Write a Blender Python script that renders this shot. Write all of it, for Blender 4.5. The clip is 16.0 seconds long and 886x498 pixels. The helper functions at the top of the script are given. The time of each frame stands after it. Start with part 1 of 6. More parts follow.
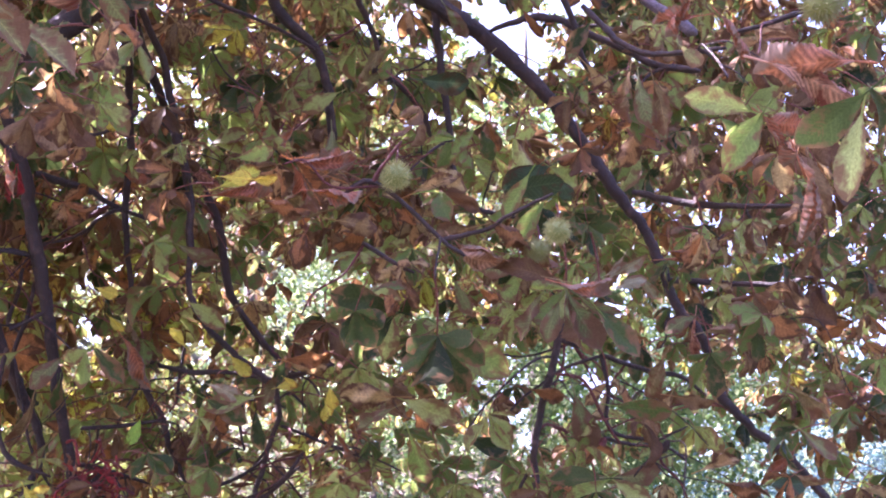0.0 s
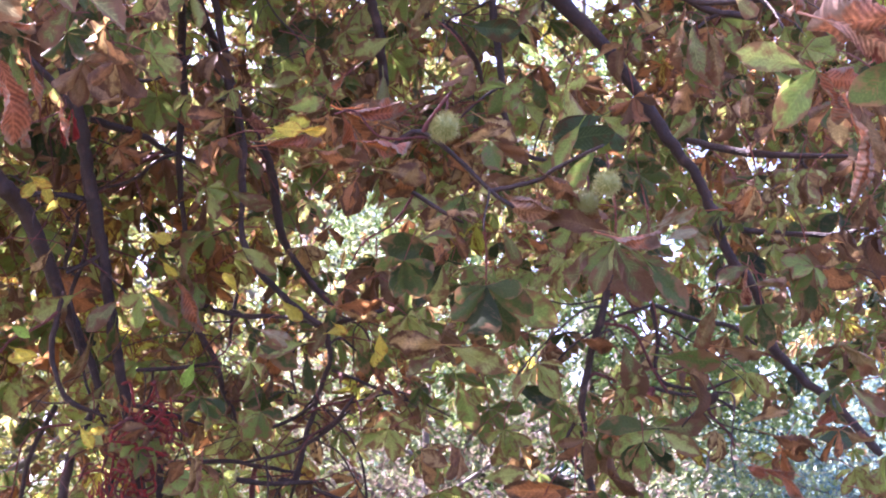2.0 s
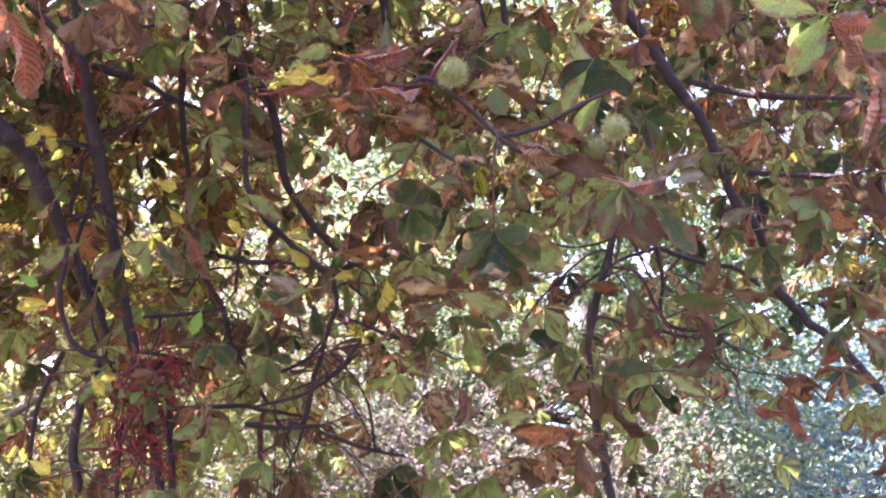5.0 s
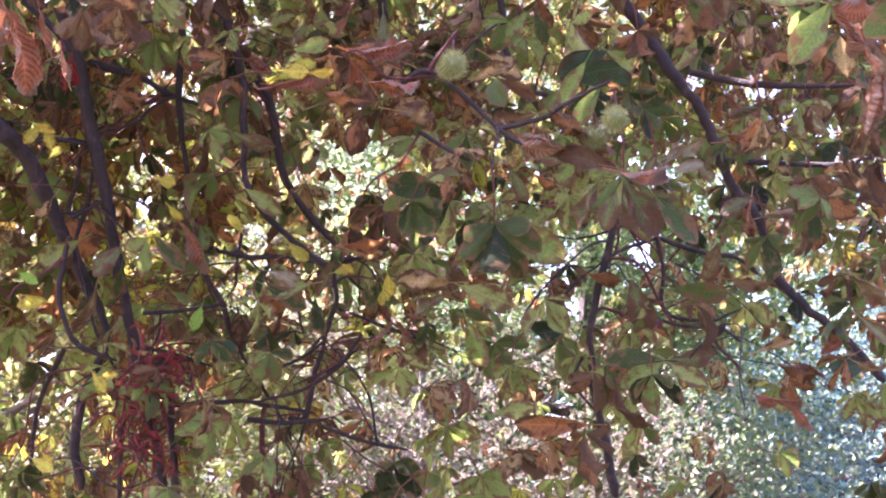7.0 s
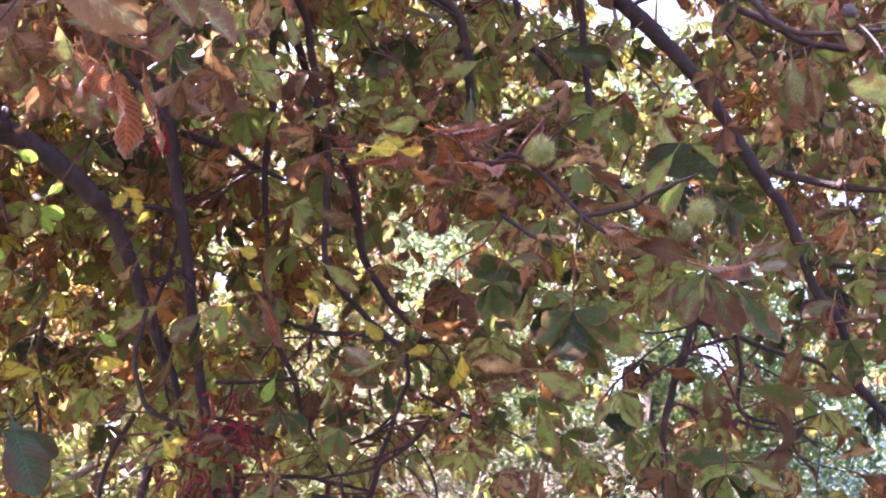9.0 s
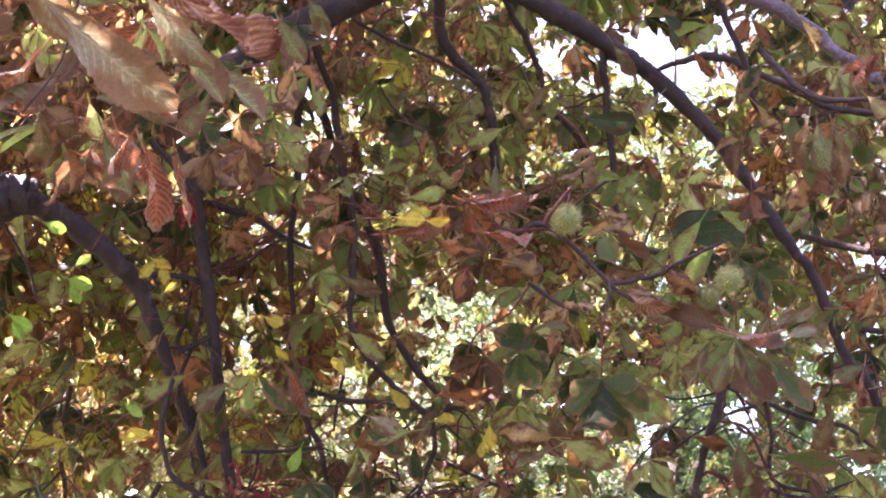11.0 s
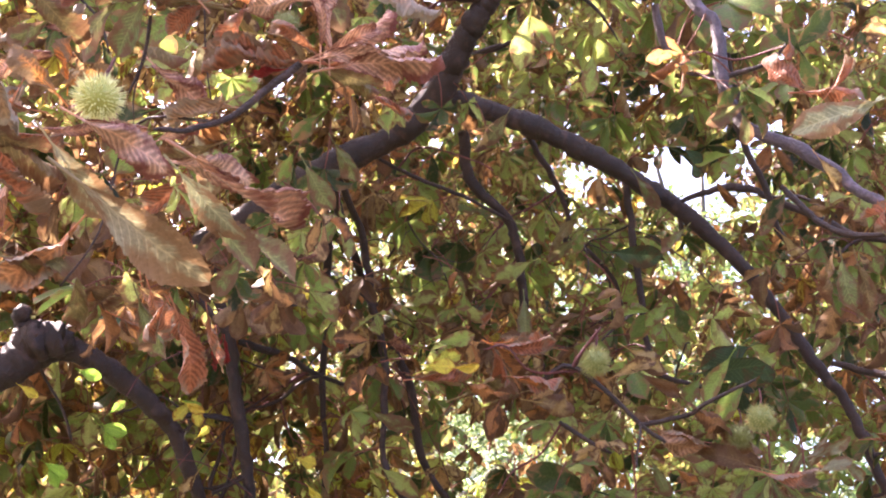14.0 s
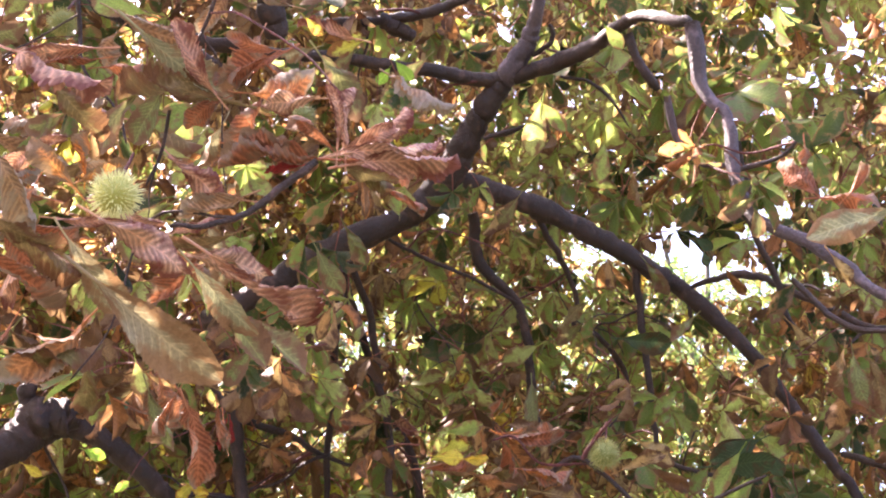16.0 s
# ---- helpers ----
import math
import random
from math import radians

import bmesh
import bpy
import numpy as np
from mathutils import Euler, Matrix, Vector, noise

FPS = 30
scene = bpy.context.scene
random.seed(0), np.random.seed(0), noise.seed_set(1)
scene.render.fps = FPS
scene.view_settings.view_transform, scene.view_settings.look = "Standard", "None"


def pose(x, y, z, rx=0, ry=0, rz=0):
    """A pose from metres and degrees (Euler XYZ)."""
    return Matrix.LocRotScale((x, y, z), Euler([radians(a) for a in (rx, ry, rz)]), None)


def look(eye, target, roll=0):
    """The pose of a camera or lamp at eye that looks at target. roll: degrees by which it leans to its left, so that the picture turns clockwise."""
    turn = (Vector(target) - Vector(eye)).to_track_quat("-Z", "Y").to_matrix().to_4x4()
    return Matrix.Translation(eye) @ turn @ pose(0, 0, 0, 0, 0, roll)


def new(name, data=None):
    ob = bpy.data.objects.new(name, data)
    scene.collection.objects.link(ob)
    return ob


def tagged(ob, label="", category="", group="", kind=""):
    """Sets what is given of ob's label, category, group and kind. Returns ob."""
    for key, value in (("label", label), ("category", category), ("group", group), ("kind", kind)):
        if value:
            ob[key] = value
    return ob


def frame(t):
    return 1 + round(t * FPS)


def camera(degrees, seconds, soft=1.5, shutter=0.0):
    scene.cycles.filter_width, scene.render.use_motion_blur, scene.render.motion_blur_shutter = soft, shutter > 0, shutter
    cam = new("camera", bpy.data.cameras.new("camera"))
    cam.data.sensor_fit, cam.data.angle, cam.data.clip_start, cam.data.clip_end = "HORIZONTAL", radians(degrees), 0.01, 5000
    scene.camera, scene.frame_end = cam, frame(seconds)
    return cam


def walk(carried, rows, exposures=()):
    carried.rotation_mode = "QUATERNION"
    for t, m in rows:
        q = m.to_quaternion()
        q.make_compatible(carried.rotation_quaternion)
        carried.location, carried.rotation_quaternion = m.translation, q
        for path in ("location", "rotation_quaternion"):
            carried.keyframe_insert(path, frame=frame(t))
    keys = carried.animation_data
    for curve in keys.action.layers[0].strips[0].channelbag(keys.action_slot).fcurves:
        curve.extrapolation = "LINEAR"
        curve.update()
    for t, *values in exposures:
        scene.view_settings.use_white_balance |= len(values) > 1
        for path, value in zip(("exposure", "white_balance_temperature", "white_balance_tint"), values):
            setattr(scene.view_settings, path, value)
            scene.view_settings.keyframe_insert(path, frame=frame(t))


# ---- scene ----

# ---- the camera and its walk ----
cam = camera(38.8, 16.0, 2.0)
# seconds, place, yaw to the left, pitch, roll
PATH = [
    (0.0, 0.0000, 0.0000, 1.6000, 0.254, 18.146, -1.181),
    (0.5, 0.0125, -0.0096, 1.6043, 1.247, 18.289, -1.094),
    (1.0, 0.0130, -0.0152, 1.6139, 1.521, 18.565, -0.239),
    (1.5, 0.0164, -0.0155, 1.6224, 2.217, 18.029, -0.068),
    (2.0, 0.0110, -0.0081, 1.6226, 2.904, 15.279, 0.034),
    (2.5, 0.0111, -0.0100, 1.6239, 2.586, 14.416, 0.468),
    (3.0, 0.0071, -0.0121, 1.6224, 2.823, 13.916, 0.555),
    (3.5, 0.0051, -0.0160, 1.6241, 2.984, 13.401, 0.498),
    (5.8, -0.0289, -0.0187, 1.6415, 2.029, 12.245, -1.369),
    (6.0, -0.0325, -0.0156, 1.6433, 1.781, 12.174, -1.401),
    (6.5, -0.0259, -0.0162, 1.6414, 2.056, 11.993, -1.343),
    (7.0, -0.0195, -0.0165, 1.6330, 2.511, 12.190, -1.247),
    (7.5, -0.0177, -0.0083, 1.6221, 2.823, 12.891, -1.068),
    (8.0, -0.0208, -0.0097, 1.6130, 2.477, 14.609, -0.487),
    (8.5, -0.0284, -0.0059, 1.6149, 2.895, 15.921, 0.837),
    (9.0, -0.0386, -0.0117, 1.6197, 5.781, 16.266, 2.762),
    (9.2, -0.0405, -0.0145, 1.6214, 5.801, 16.211, 2.891),
    (11.3, -0.0485, -0.0148, 1.6355, 7.339, 19.444, 2.361),
    (11.5, -0.0480, -0.0155, 1.6374, 7.344, 19.667, 1.857),
    (12.0, -0.0466, -0.0238, 1.6449, 7.558, 20.167, 1.707),
    (12.5, -0.0455, -0.0326, 1.6626, 7.984, 21.364, 1.969),
    (13.0, -0.0478, -0.0437, 1.6723, 8.213, 22.449, 2.141),
    (13.5, -0.0444, -0.0494, 1.6728, 8.502, 23.134, 2.175),
    (14.0, -0.0401, -0.0582, 1.6787, 8.696, 23.922, 1.961),
    (14.5, -0.0475, -0.0671, 1.6934, 8.606, 24.561, 1.635),
    (15.0, -0.0539, -0.0707, 1.7016, 8.710, 25.037, 2.147),
    (15.5, -0.0536, -0.0741, 1.7103, 8.855, 25.960, 2.414),
    (16.0, -0.0510, -0.0739, 1.7149, 9.030, 26.855, 3.113),
]


def facing(x, y, z, yaw, pitch, roll):
    a, b = radians(yaw), radians(pitch)
    return look((x, y, z), (x - math.sin(a) * math.cos(b), y + math.cos(a) * math.cos(b), z + math.sin(b)), roll)


walk(cam, [(row[0], facing(*row[1:])) for row in PATH], [(0.0, 2.94, 5520, 48), (3.5, 3.08, 5650, 46), (7.5, 3.05, 5720, 45), (9.0, 3.00, 5880, 45), (12.5, 2.99, 6250, 37), (16.0, 2.97, 6650, 29)])

# ---- sky and sun ----
SUN_AZ, SUN_EL = 72.0, 50.0  # degrees to the left of +y, above the horizon
world = bpy.data.worlds.new("sky")
scene.world = world
world.use_nodes = True
wn = world.node_tree.nodes
sky = wn.new("ShaderNodeTexSky")
sky.sky_type, sky.sun_disc = "NISHITA", False
sky.sun_elevation, sky.sun_rotation = radians(SUN_EL), radians(-SUN_AZ)
sky.dust_density, sky.ozone_density = 5.0, 1.0
wn["Background"].inputs["Strength"].default_value = 0.12
world.node_tree.links.new(sky.outputs["Color"], wn["Background"].inputs["Color"])
sun = new("sun", bpy.data.lights.new("sun", "SUN"))
sun.data.energy, sun.data.angle, sun.data.color = 6.0, radians(0.5), (1.0, 0.93, 0.82)
sa, se = radians(SUN_AZ), radians(SUN_EL)
sun.matrix_world = look((-8 * math.sin(sa), 8 * math.cos(sa), 12), (-8 * math.sin(sa) + math.sin(sa) * math.cos(se), 8 * math.cos(sa) - math.cos(sa) * math.cos(se), 12 - math.sin(se)))


# ---- materials ----
class Nodes:
    """A short hand for building a node material."""

    def __init__(self, name):
        self.mat = bpy.data.materials.new(name)
        self.mat.use_nodes = True
        self.tree = self.mat.node_tree
        self.bsdf = self.tree.nodes["Principled BSDF"]
        self.out = self.tree.nodes["Material Output"]

    def add(self, kind, **given):
        node = self.tree.nodes.new("ShaderNode" + kind)
        for key, value in given.items():
            if key == "feature":
                node.feature = value
            elif key == "attribute_name":
                node.attribute_name = value
            elif key == "data_type":
                node.data_type = value
            elif key == "blend_type":
                node.blend_type = value
            else:
                self.put(node.inputs[key], value)
        return node

    def put(self, socket, value):
        if isinstance(value, bpy.types.NodeSocket):
            self.tree.links.new(value, socket)
        else:
            socket.default_value = value

    def math(self, op, a, b=0.0):
        node = self.tree.nodes.new("ShaderNodeMath")
        node.operation = op
        self.put(node.inputs[0], a)
        self.put(node.inputs[1], b)
        return node.outputs[0]

    def mix(self, f, a, b):
        node = self.tree.nodes.new("ShaderNodeMix")
        node.data_type = "RGBA"
        self.put(node.inputs[0], f)
        self.put(node.inputs[6], a)
        self.put(node.inputs[7], b)
        return node.outputs[2]

    def ramp(self, f, stops):
        node = self.tree.nodes.new("ShaderNodeValToRGB")
        while len(node.color_ramp.elements) < len(stops):
            node.color_ramp.elements.new(0.5)
        for e, (p, c) in zip(node.color_ramp.elements, stops):
            e.position, e.color = p, (*c, 1) if len(c) == 3 else c
        self.put(node.inputs[0], f)
        return node.outputs[0]

    def step(self, f, low, high):
        node = self.tree.nodes.new("ShaderNodeMapRange")
        self.put(node.inputs[0], f)
        node.inputs[1].default_value, node.inputs[2].default_value = low, high
        return node.outputs[0]


def leaf_material(name, tones, blotch, dry, clear, rough=0.5, veins=0.35, mine=0.0):
    """tones: a ramp over the leaves; blotch: the colour of dead patches; dry: how much of a leaf they take; clear: share of light let through."""
    n = Nodes(name)
    uv = n.add("UVMap")
    split = n.add("SeparateXYZ", Vector=uv.outputs[0])
    u, v = n.math("ABSOLUTE", n.math("SUBTRACT", split.outputs[0], 0.5)), split.outputs[1]
    info = n.add("ObjectInfo")
    tone = n.add("Attribute", attribute_name="tone")
    island = n.add("NewGeometry")
    pick = n.math("FRACT", n.math("ADD", n.math("ADD", info.outputs["Random"], tone.outputs["Fac"]), n.math("MULTIPLY", island.outputs["Random Per Island"], 0.22)))
    shift = n.math("MULTIPLY", n.math("ADD", pick, n.math("MULTIPLY", island.outputs["Random Per Island"], 3.0)), 23.0)
    place = n.add("CombineXYZ", X=n.math("MULTIPLY", split.outputs[0], 0.5), Y=v, Z=shift).outputs[0]
    coarse = n.add("TexNoise", Vector=place, Scale=5.0, Detail=4.0).outputs["Fac"]
    fine = n.add("TexNoise", Vector=place, Scale=34.0, Detail=3.0).outputs["Fac"]
    colour = n.ramp(pick, tones)
    grain = n.ramp(fine, [(0.3, (0.78, 0.78, 0.78)), (0.7, (1.2, 1.2, 1.2))])
    mul = n.add("Mix", data_type="RGBA", blend_type="MULTIPLY")
    mul.inputs[0].default_value = 1.0
    n.put(mul.inputs[6], colour)
    n.put(mul.inputs[7], grain)
    colour = mul.outputs[2]
    # side veins run obliquely from the midrib; broad ones also paint lit ridge crests
    phase = n.math("FRACT", n.math("MULTIPLY", n.math("ADD", n.math("SUBTRACT", v, n.math("MULTIPLY", u, 0.35)), n.math("MULTIPLY", n.math("SUBTRACT", coarse, 0.5), 0.07)), 13.0))
    rib = n.math("ABSOLUTE", n.math("SUBTRACT", phase, 0.5))
    broad = 0.30 if veins > 0.35 else 0.14
    vein = n.math("MAXIMUM", n.step(rib, broad, 0.03), n.step(u, 0.035, 0.012))
    pale = n.add("Mix", data_type="RGBA", blend_type="MULTIPLY")
    n.put(pale.inputs[0], n.math("MULTIPLY", vein, min(1.0, veins * 1.6)))
    n.put(pale.inputs[6], colour)
    n.put(pale.inputs[7], (1.9, 1.85, 1.8, 1))
    colour = pale.outputs[2]
    if veins > 0.35:
        # furrows of dry leaves darkened in colour, as shade between the ridges
        furrow_shade = n.add("Mix", data_type="RGBA", blend_type="MULTIPLY")
        n.put(furrow_shade.inputs[0], n.math("MULTIPLY", n.step(rib, 0.30, 0.48), n.math("MULTIPLY", n.step(u, 0.02, 0.12), 0.38)))
        n.put(furrow_shade.inputs[6], colour)
        n.put(furrow_shade.inputs[7], (0.42, 0.30, 0.27, 1))
        colour = furrow_shade.outputs[2]
    # dead edges and patches
    edge = n.math("ADD", n.math("MULTIPLY", u, 0.55), n.math("MULTIPLY", n.math("POWER", v, 3.0), 0.22))
    dead = n.math("ADD", n.math("ADD", coarse, edge), n.math("MULTIPLY", pick, 0.12))
    dead = n.step(dead, 1.00 - dry, 1.16 - dry)
    colour = n.mix(dead, colour, n.mix(fine, (*blotch, 1), (*[c * 0.5 for c in blotch], 1)))
    # brown streaks mined out between the side veins
    lane = n.math("FLOOR", n.math("MULTIPLY", n.math("SUBTRACT", v, n.math("MULTIPLY", u, 0.35)), 13.0))
    half = n.math("GREATER_THAN", split.outputs[0], 0.5)
    mined = n.add("TexWhiteNoise", Vector=n.add("CombineXYZ", X=lane, Y=half, Z=n.math("FLOOR", n.math("MULTIPLY", shift, 9.0))).outputs[0]).outputs["Value"]
    streak = n.math("MULTIPLY", n.step(mined, 0.80 - mine, 0.88 - mine), n.math("MULTIPLY", n.step(rib, 0.04, 0.24), n.step(n.math("ADD", n.math("MULTIPLY", fine, 0.4), n.math("MULTIPLY", coarse, 0.6)), 0.46, 0.60)))
    colour = n.mix(n.math("MULTIPLY", streak, 0.65), colour, n.mix(coarse, (*blotch, 1), (*[c * 0.7 for c in blotch], 1)))
    n.put(n.bsdf.inputs["Base Color"], colour)
    n.put(n.bsdf.inputs["Roughness"], n.math("ADD", rough, n.math("MULTIPLY", fine, 0.22)))
    n.bsdf.inputs["Specular IOR Level"].default_value = 0.3
    bump = n.add("Bump", Strength=0.6, Distance=0.003)
    n.put(bump.inputs["Height"], n.math("SUBTRACT", coarse, n.math("MULTIPLY", vein, 0.6 * veins)))
    n.put(n.bsdf.inputs["Normal"], bump.outputs[0])
    thin = n.add("BsdfTranslucent")
    # light that comes through is yellower than what the face throws back
    hot = n.add("Mix", data_type="RGBA", blend_type="MULTIPLY")
    hot.inputs[0].default_value = 1.0
    n.put(hot.inputs[6], colour)
    n.put(hot.inputs[7], (1.18, 1.32, 1.12, 1))
    n.put(thin.inputs["Color"], hot.outputs[2])
    both = n.add("MixShader")
    both.inputs[0].default_value = clear
    n.tree.links.new(n.bsdf.outputs[0], both.inputs[1])
    n.tree.links.new(thin.outputs[0], both.inputs[2])
    n.tree.links.new(both.outputs[0], n.out.inputs["Surface"])
    return n.mat


def bark_material(name, dark, pale, scale=1.0):
    n = Nodes(name)
    place = n.add("TexCoord").outputs["Object"]
    broad = n.add("TexNoise", Vector=place, Scale=11.0 * scale, Detail=5.0).outputs["Fac"]
    fine = n.add("TexNoise", Vector=place, Scale=140.0 * scale, Detail=5.0).outputs["Fac"]
    sheen_patch = n.add("TexNoise", Vector=place, Scale=34.0 * scale, Detail=4.0).outputs["Fac"]
    crack = n.add("TexVoronoi", Vector=place, Scale=150.0 * scale, feature="DISTANCE_TO_EDGE").outputs["Distance"]
    colour = n.ramp(n.math("ADD", n.math("MULTIPLY", broad, 0.55), n.math("MULTIPLY", fine, 0.45)), [(0.34, dark), (0.52, tuple(0.5 * (a + c) for a, c in zip(dark, pale))), (0.66, pale)])
    # pale lilac patches paint sunlit sheen into the bark colour
    colour = n.mix(n.math("MULTIPLY", n.step(sheen_patch, 0.56, 0.74), 0.5), colour, (min(1, pale[0] * 2.3), min(1, pale[1] * 2.3), min(1, pale[2] * 2.5), 1))
    colour = n.mix(n.math("MULTIPLY", n.step(crack, 0.12, 0.02), 0.25), colour, (*[c * 0.4 for c in dark], 1))
    n.put(n.bsdf.inputs["Base Color"], colour)
    n.put(n.bsdf.inputs["Roughness"], n.ramp(fine, [(0.3, (0.45, 0.45, 0.45)), (0.7, (0.8, 0.8, 0.8))]))
    bump = n.add("Bump", Strength=0.6, Distance=0.004)
    n.put(bump.inputs["Height"], n.math("ADD", n.math("ADD", n.math("MULTIPLY", fine, 0.8), sheen_patch), n.math("MULTIPLY", n.step(crack, 0.0, 0.15), 0.5)))
    n.put(n.bsdf.inputs["Normal"], bump.outputs[0])
    return n.mat


GREEN = leaf_material("green_leaf", [(0.0, (0.019, 0.029, 0.011)), (0.22, (0.090, 0.118, 0.034)), (0.46, (0.235, 0.30, 0.075)), (0.68, (0.41, 0.41, 0.14)), (0.84, (0.25, 0.32, 0.080)), (1.0, (0.025, 0.037, 0.014))], (0.30, 0.16, 0.08), 0.26, 0.52, 0.36, 0.14, 0.10)
BROWN = leaf_material("brown_leaf", [(0.0, (0.31, 0.18, 0.095)), (0.22, (0.105, 0.055, 0.030)), (0.45, (0.44, 0.18, 0.070)), (0.7, (0.48, 0.33, 0.155)), (0.88, (0.15, 0.078, 0.040)), (1.0, (0.32, 0.15, 0.075))], (0.18, 0.085, 0.045), 0.28, 0.48, 0.45, 0.2, 0.1)
YELLOW = leaf_material("yellow_leaf", [(0.0, (0.50, 0.42, 0.07)), (0.5, (0.36, 0.40, 0.07)), (1.0, (0.52, 0.34, 0.07))], (0.28, 0.12, 0.04), 0.30, 0.50)
SCARLET = leaf_material("scarlet_leaf", [(0.0, (0.36, 0.03, 0.03)), (0.5, (0.28, 0.035, 0.035)), (1.0, (0.32, 0.05, 0.03))], (0.2, 0.05, 0.04), 0.2, 0.3)
DRY = leaf_material("dry_leaf", [(0.0, (0.33, 0.17, 0.100)), (0.4, (0.29, 0.17, 0.10)), (0.7, (0.40, 0.15, 0.064)), (1.0, (0.29, 0.16, 0.085))], (0.42, 0.31, 0.23), 0.32, 0.18, 0.5, 0.4)
# yellow leaf brightened in its colour in place of direct sun
SUNLIT_GOLD = leaf_material("sunlit_gold_leaf", [(0.0, (0.60, 0.47, 0.07)), (0.5, (0.54, 0.46, 0.08)), (1.0, (0.60, 0.42, 0.07))], (0.5, 0.22, 0.05), 0.2, 0.45)
OLIVE = leaf_material("olive_leaf", [(0.0, (0.17, 0.18, 0.075)), (0.5, (0.21, 0.19, 0.085)), (1.0, (0.16, 0.18, 0.07))], (0.25, 0.13, 0.08), 0.36, 0.36, 0.55)
# dark green leaves; the same colour blackens leaflets seen against the sky
DARK = leaf_material("dark_and_silhouetted_leaf", [(0.0, (0.035, 0.060, 0.028)), (0.5, (0.05, 0.075, 0.034)), (1.0, (0.045, 0.07, 0.035))], (0.10, 0.06, 0.03), 0.2, 0.15)
# light green raised in colour to look lit from behind
BACKLIT = leaf_material("backlit_leaf", [(0.0, (0.20, 0.34, 0.05)), (0.5, (0.26, 0.40, 0.06)), (1.0, (0.2, 0.32, 0.05))], (0.2, 0.1, 0.05), 0.15, 0.5)
RUST = leaf_material("rust_leaf", [(0.0, (0.30, 0.105, 0.055)), (0.5, (0.25, 0.085, 0.045)), (1.0, (0.34, 0.13, 0.065))], (0.36, 0.22, 0.15), 0.28, 0.22, 0.5, 0.4)
# dry orange, its saturation including the glow of light shining through
ORANGE = leaf_material("orange_leaf", [(0.0, (0.52, 0.18, 0.05)), (0.5, (0.42, 0.17, 0.07)), (1.0, (0.56, 0.25, 0.06))], (0.36, 0.21, 0.12), 0.36, 0.4, 0.6, 0.5)
DRY_PALE = leaf_material("pale_dry_leaf", [(0.0, (0.30, 0.26, 0.16)), (0.5, (0.28, 0.255, 0.15)), (1.0, (0.33, 0.25, 0.16))], (0.36, 0.19, 0.10), 0.31, 0.20, 0.5, 0.32)
PINK = leaf_material("pink_dry_leaf", [(0.0, (0.44, 0.26, 0.18)), (0.5, (0.39, 0.185, 0.12)), (1.0, (0.41, 0.225, 0.155))], (0.28, 0.085, 0.06), 0.26, 0.14, 0.36, 0.45)
DRY_TAN = leaf_material("tan_leaf", [(0.0, (0.20, 0.15, 0.065)), (0.5, (0.23, 0.145, 0.07)), (1.0, (0.18, 0.145, 0.06))], (0.25, 0.115, 0.06), 0.32, 0.30, 0.55, 0.3)
FAR_GREEN = leaf_material("far_green_leaf", [(0.0, (0.06, 0.11, 0.035)), (0.5, (0.14, 0.20, 0.07)), (1.0, (0.21, 0.24, 0.09))], (0.2, 0.15, 0.05), 0.15, 0.4)
# leaf colour tinted blue to imitate haze and sky light
FAR_BLUE = leaf_material("hazed_blue_leaf", [(0.0, (0.045, 0.10, 0.13)), (0.35, (0.12, 0.20, 0.22)), (0.6, (0.20, 0.28, 0.27)), (0.82, (0.29, 0.33, 0.17)), (1.0, (0.09, 0.14, 0.09))], (0.1, 0.1, 0.05), 0.1, 0.3)
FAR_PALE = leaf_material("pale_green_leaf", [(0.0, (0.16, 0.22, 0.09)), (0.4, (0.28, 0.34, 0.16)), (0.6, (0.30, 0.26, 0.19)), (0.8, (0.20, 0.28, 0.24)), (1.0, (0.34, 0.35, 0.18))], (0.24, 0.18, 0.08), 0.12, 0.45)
FAR_YELLOW = leaf_material("far_yellow_leaf", [(0.0, (0.22, 0.22, 0.06)), (0.3, (0.10, 0.14, 0.045)), (0.55, (0.30, 0.26, 0.07)), (0.75, (0.12, 0.13, 0.05)), (1.0, (0.17, 0.12, 0.06))], (0.2, 0.12, 0.04), 0.2, 0.5)
FAR_TAN = leaf_material("far_tan_leaf", [(0.0, (0.24, 0.17, 0.14)), (0.35, (0.12, 0.10, 0.07)), (0.6, (0.29, 0.23, 0.19)), (0.8, (0.18, 0.22, 0.09)), (1.0, (0.20, 0.14, 0.12))], (0.18, 0.11, 0.09), 0.15, 0.35)
BARK = bark_material("bark", (0.016, 0.007, 0.0055), (0.072, 0.036, 0.028))
# paler copy of the bark; on the upright branch it replaces sunlight
PALE_BARK = bark_material("pale_bark", (0.050, 0.032, 0.038), (0.16, 0.11, 0.125))
RED_STALK = bark_material("red_stalk", (0.075, 0.016, 0.014), (0.19, 0.045, 0.035), 2.0)
BARE_RED = bark_material("bare_red", (0.16, 0.014, 0.009), (0.31, 0.032, 0.022), 2.0)
PETIOLE = bark_material("petiole", (0.16, 0.040, 0.028), (0.34, 0.11, 0.065), 2.0)
FAR_BARK = bark_material("far_bark", (0.08, 0.06, 0.05), (0.18, 0.15, 0.13), 0.3)


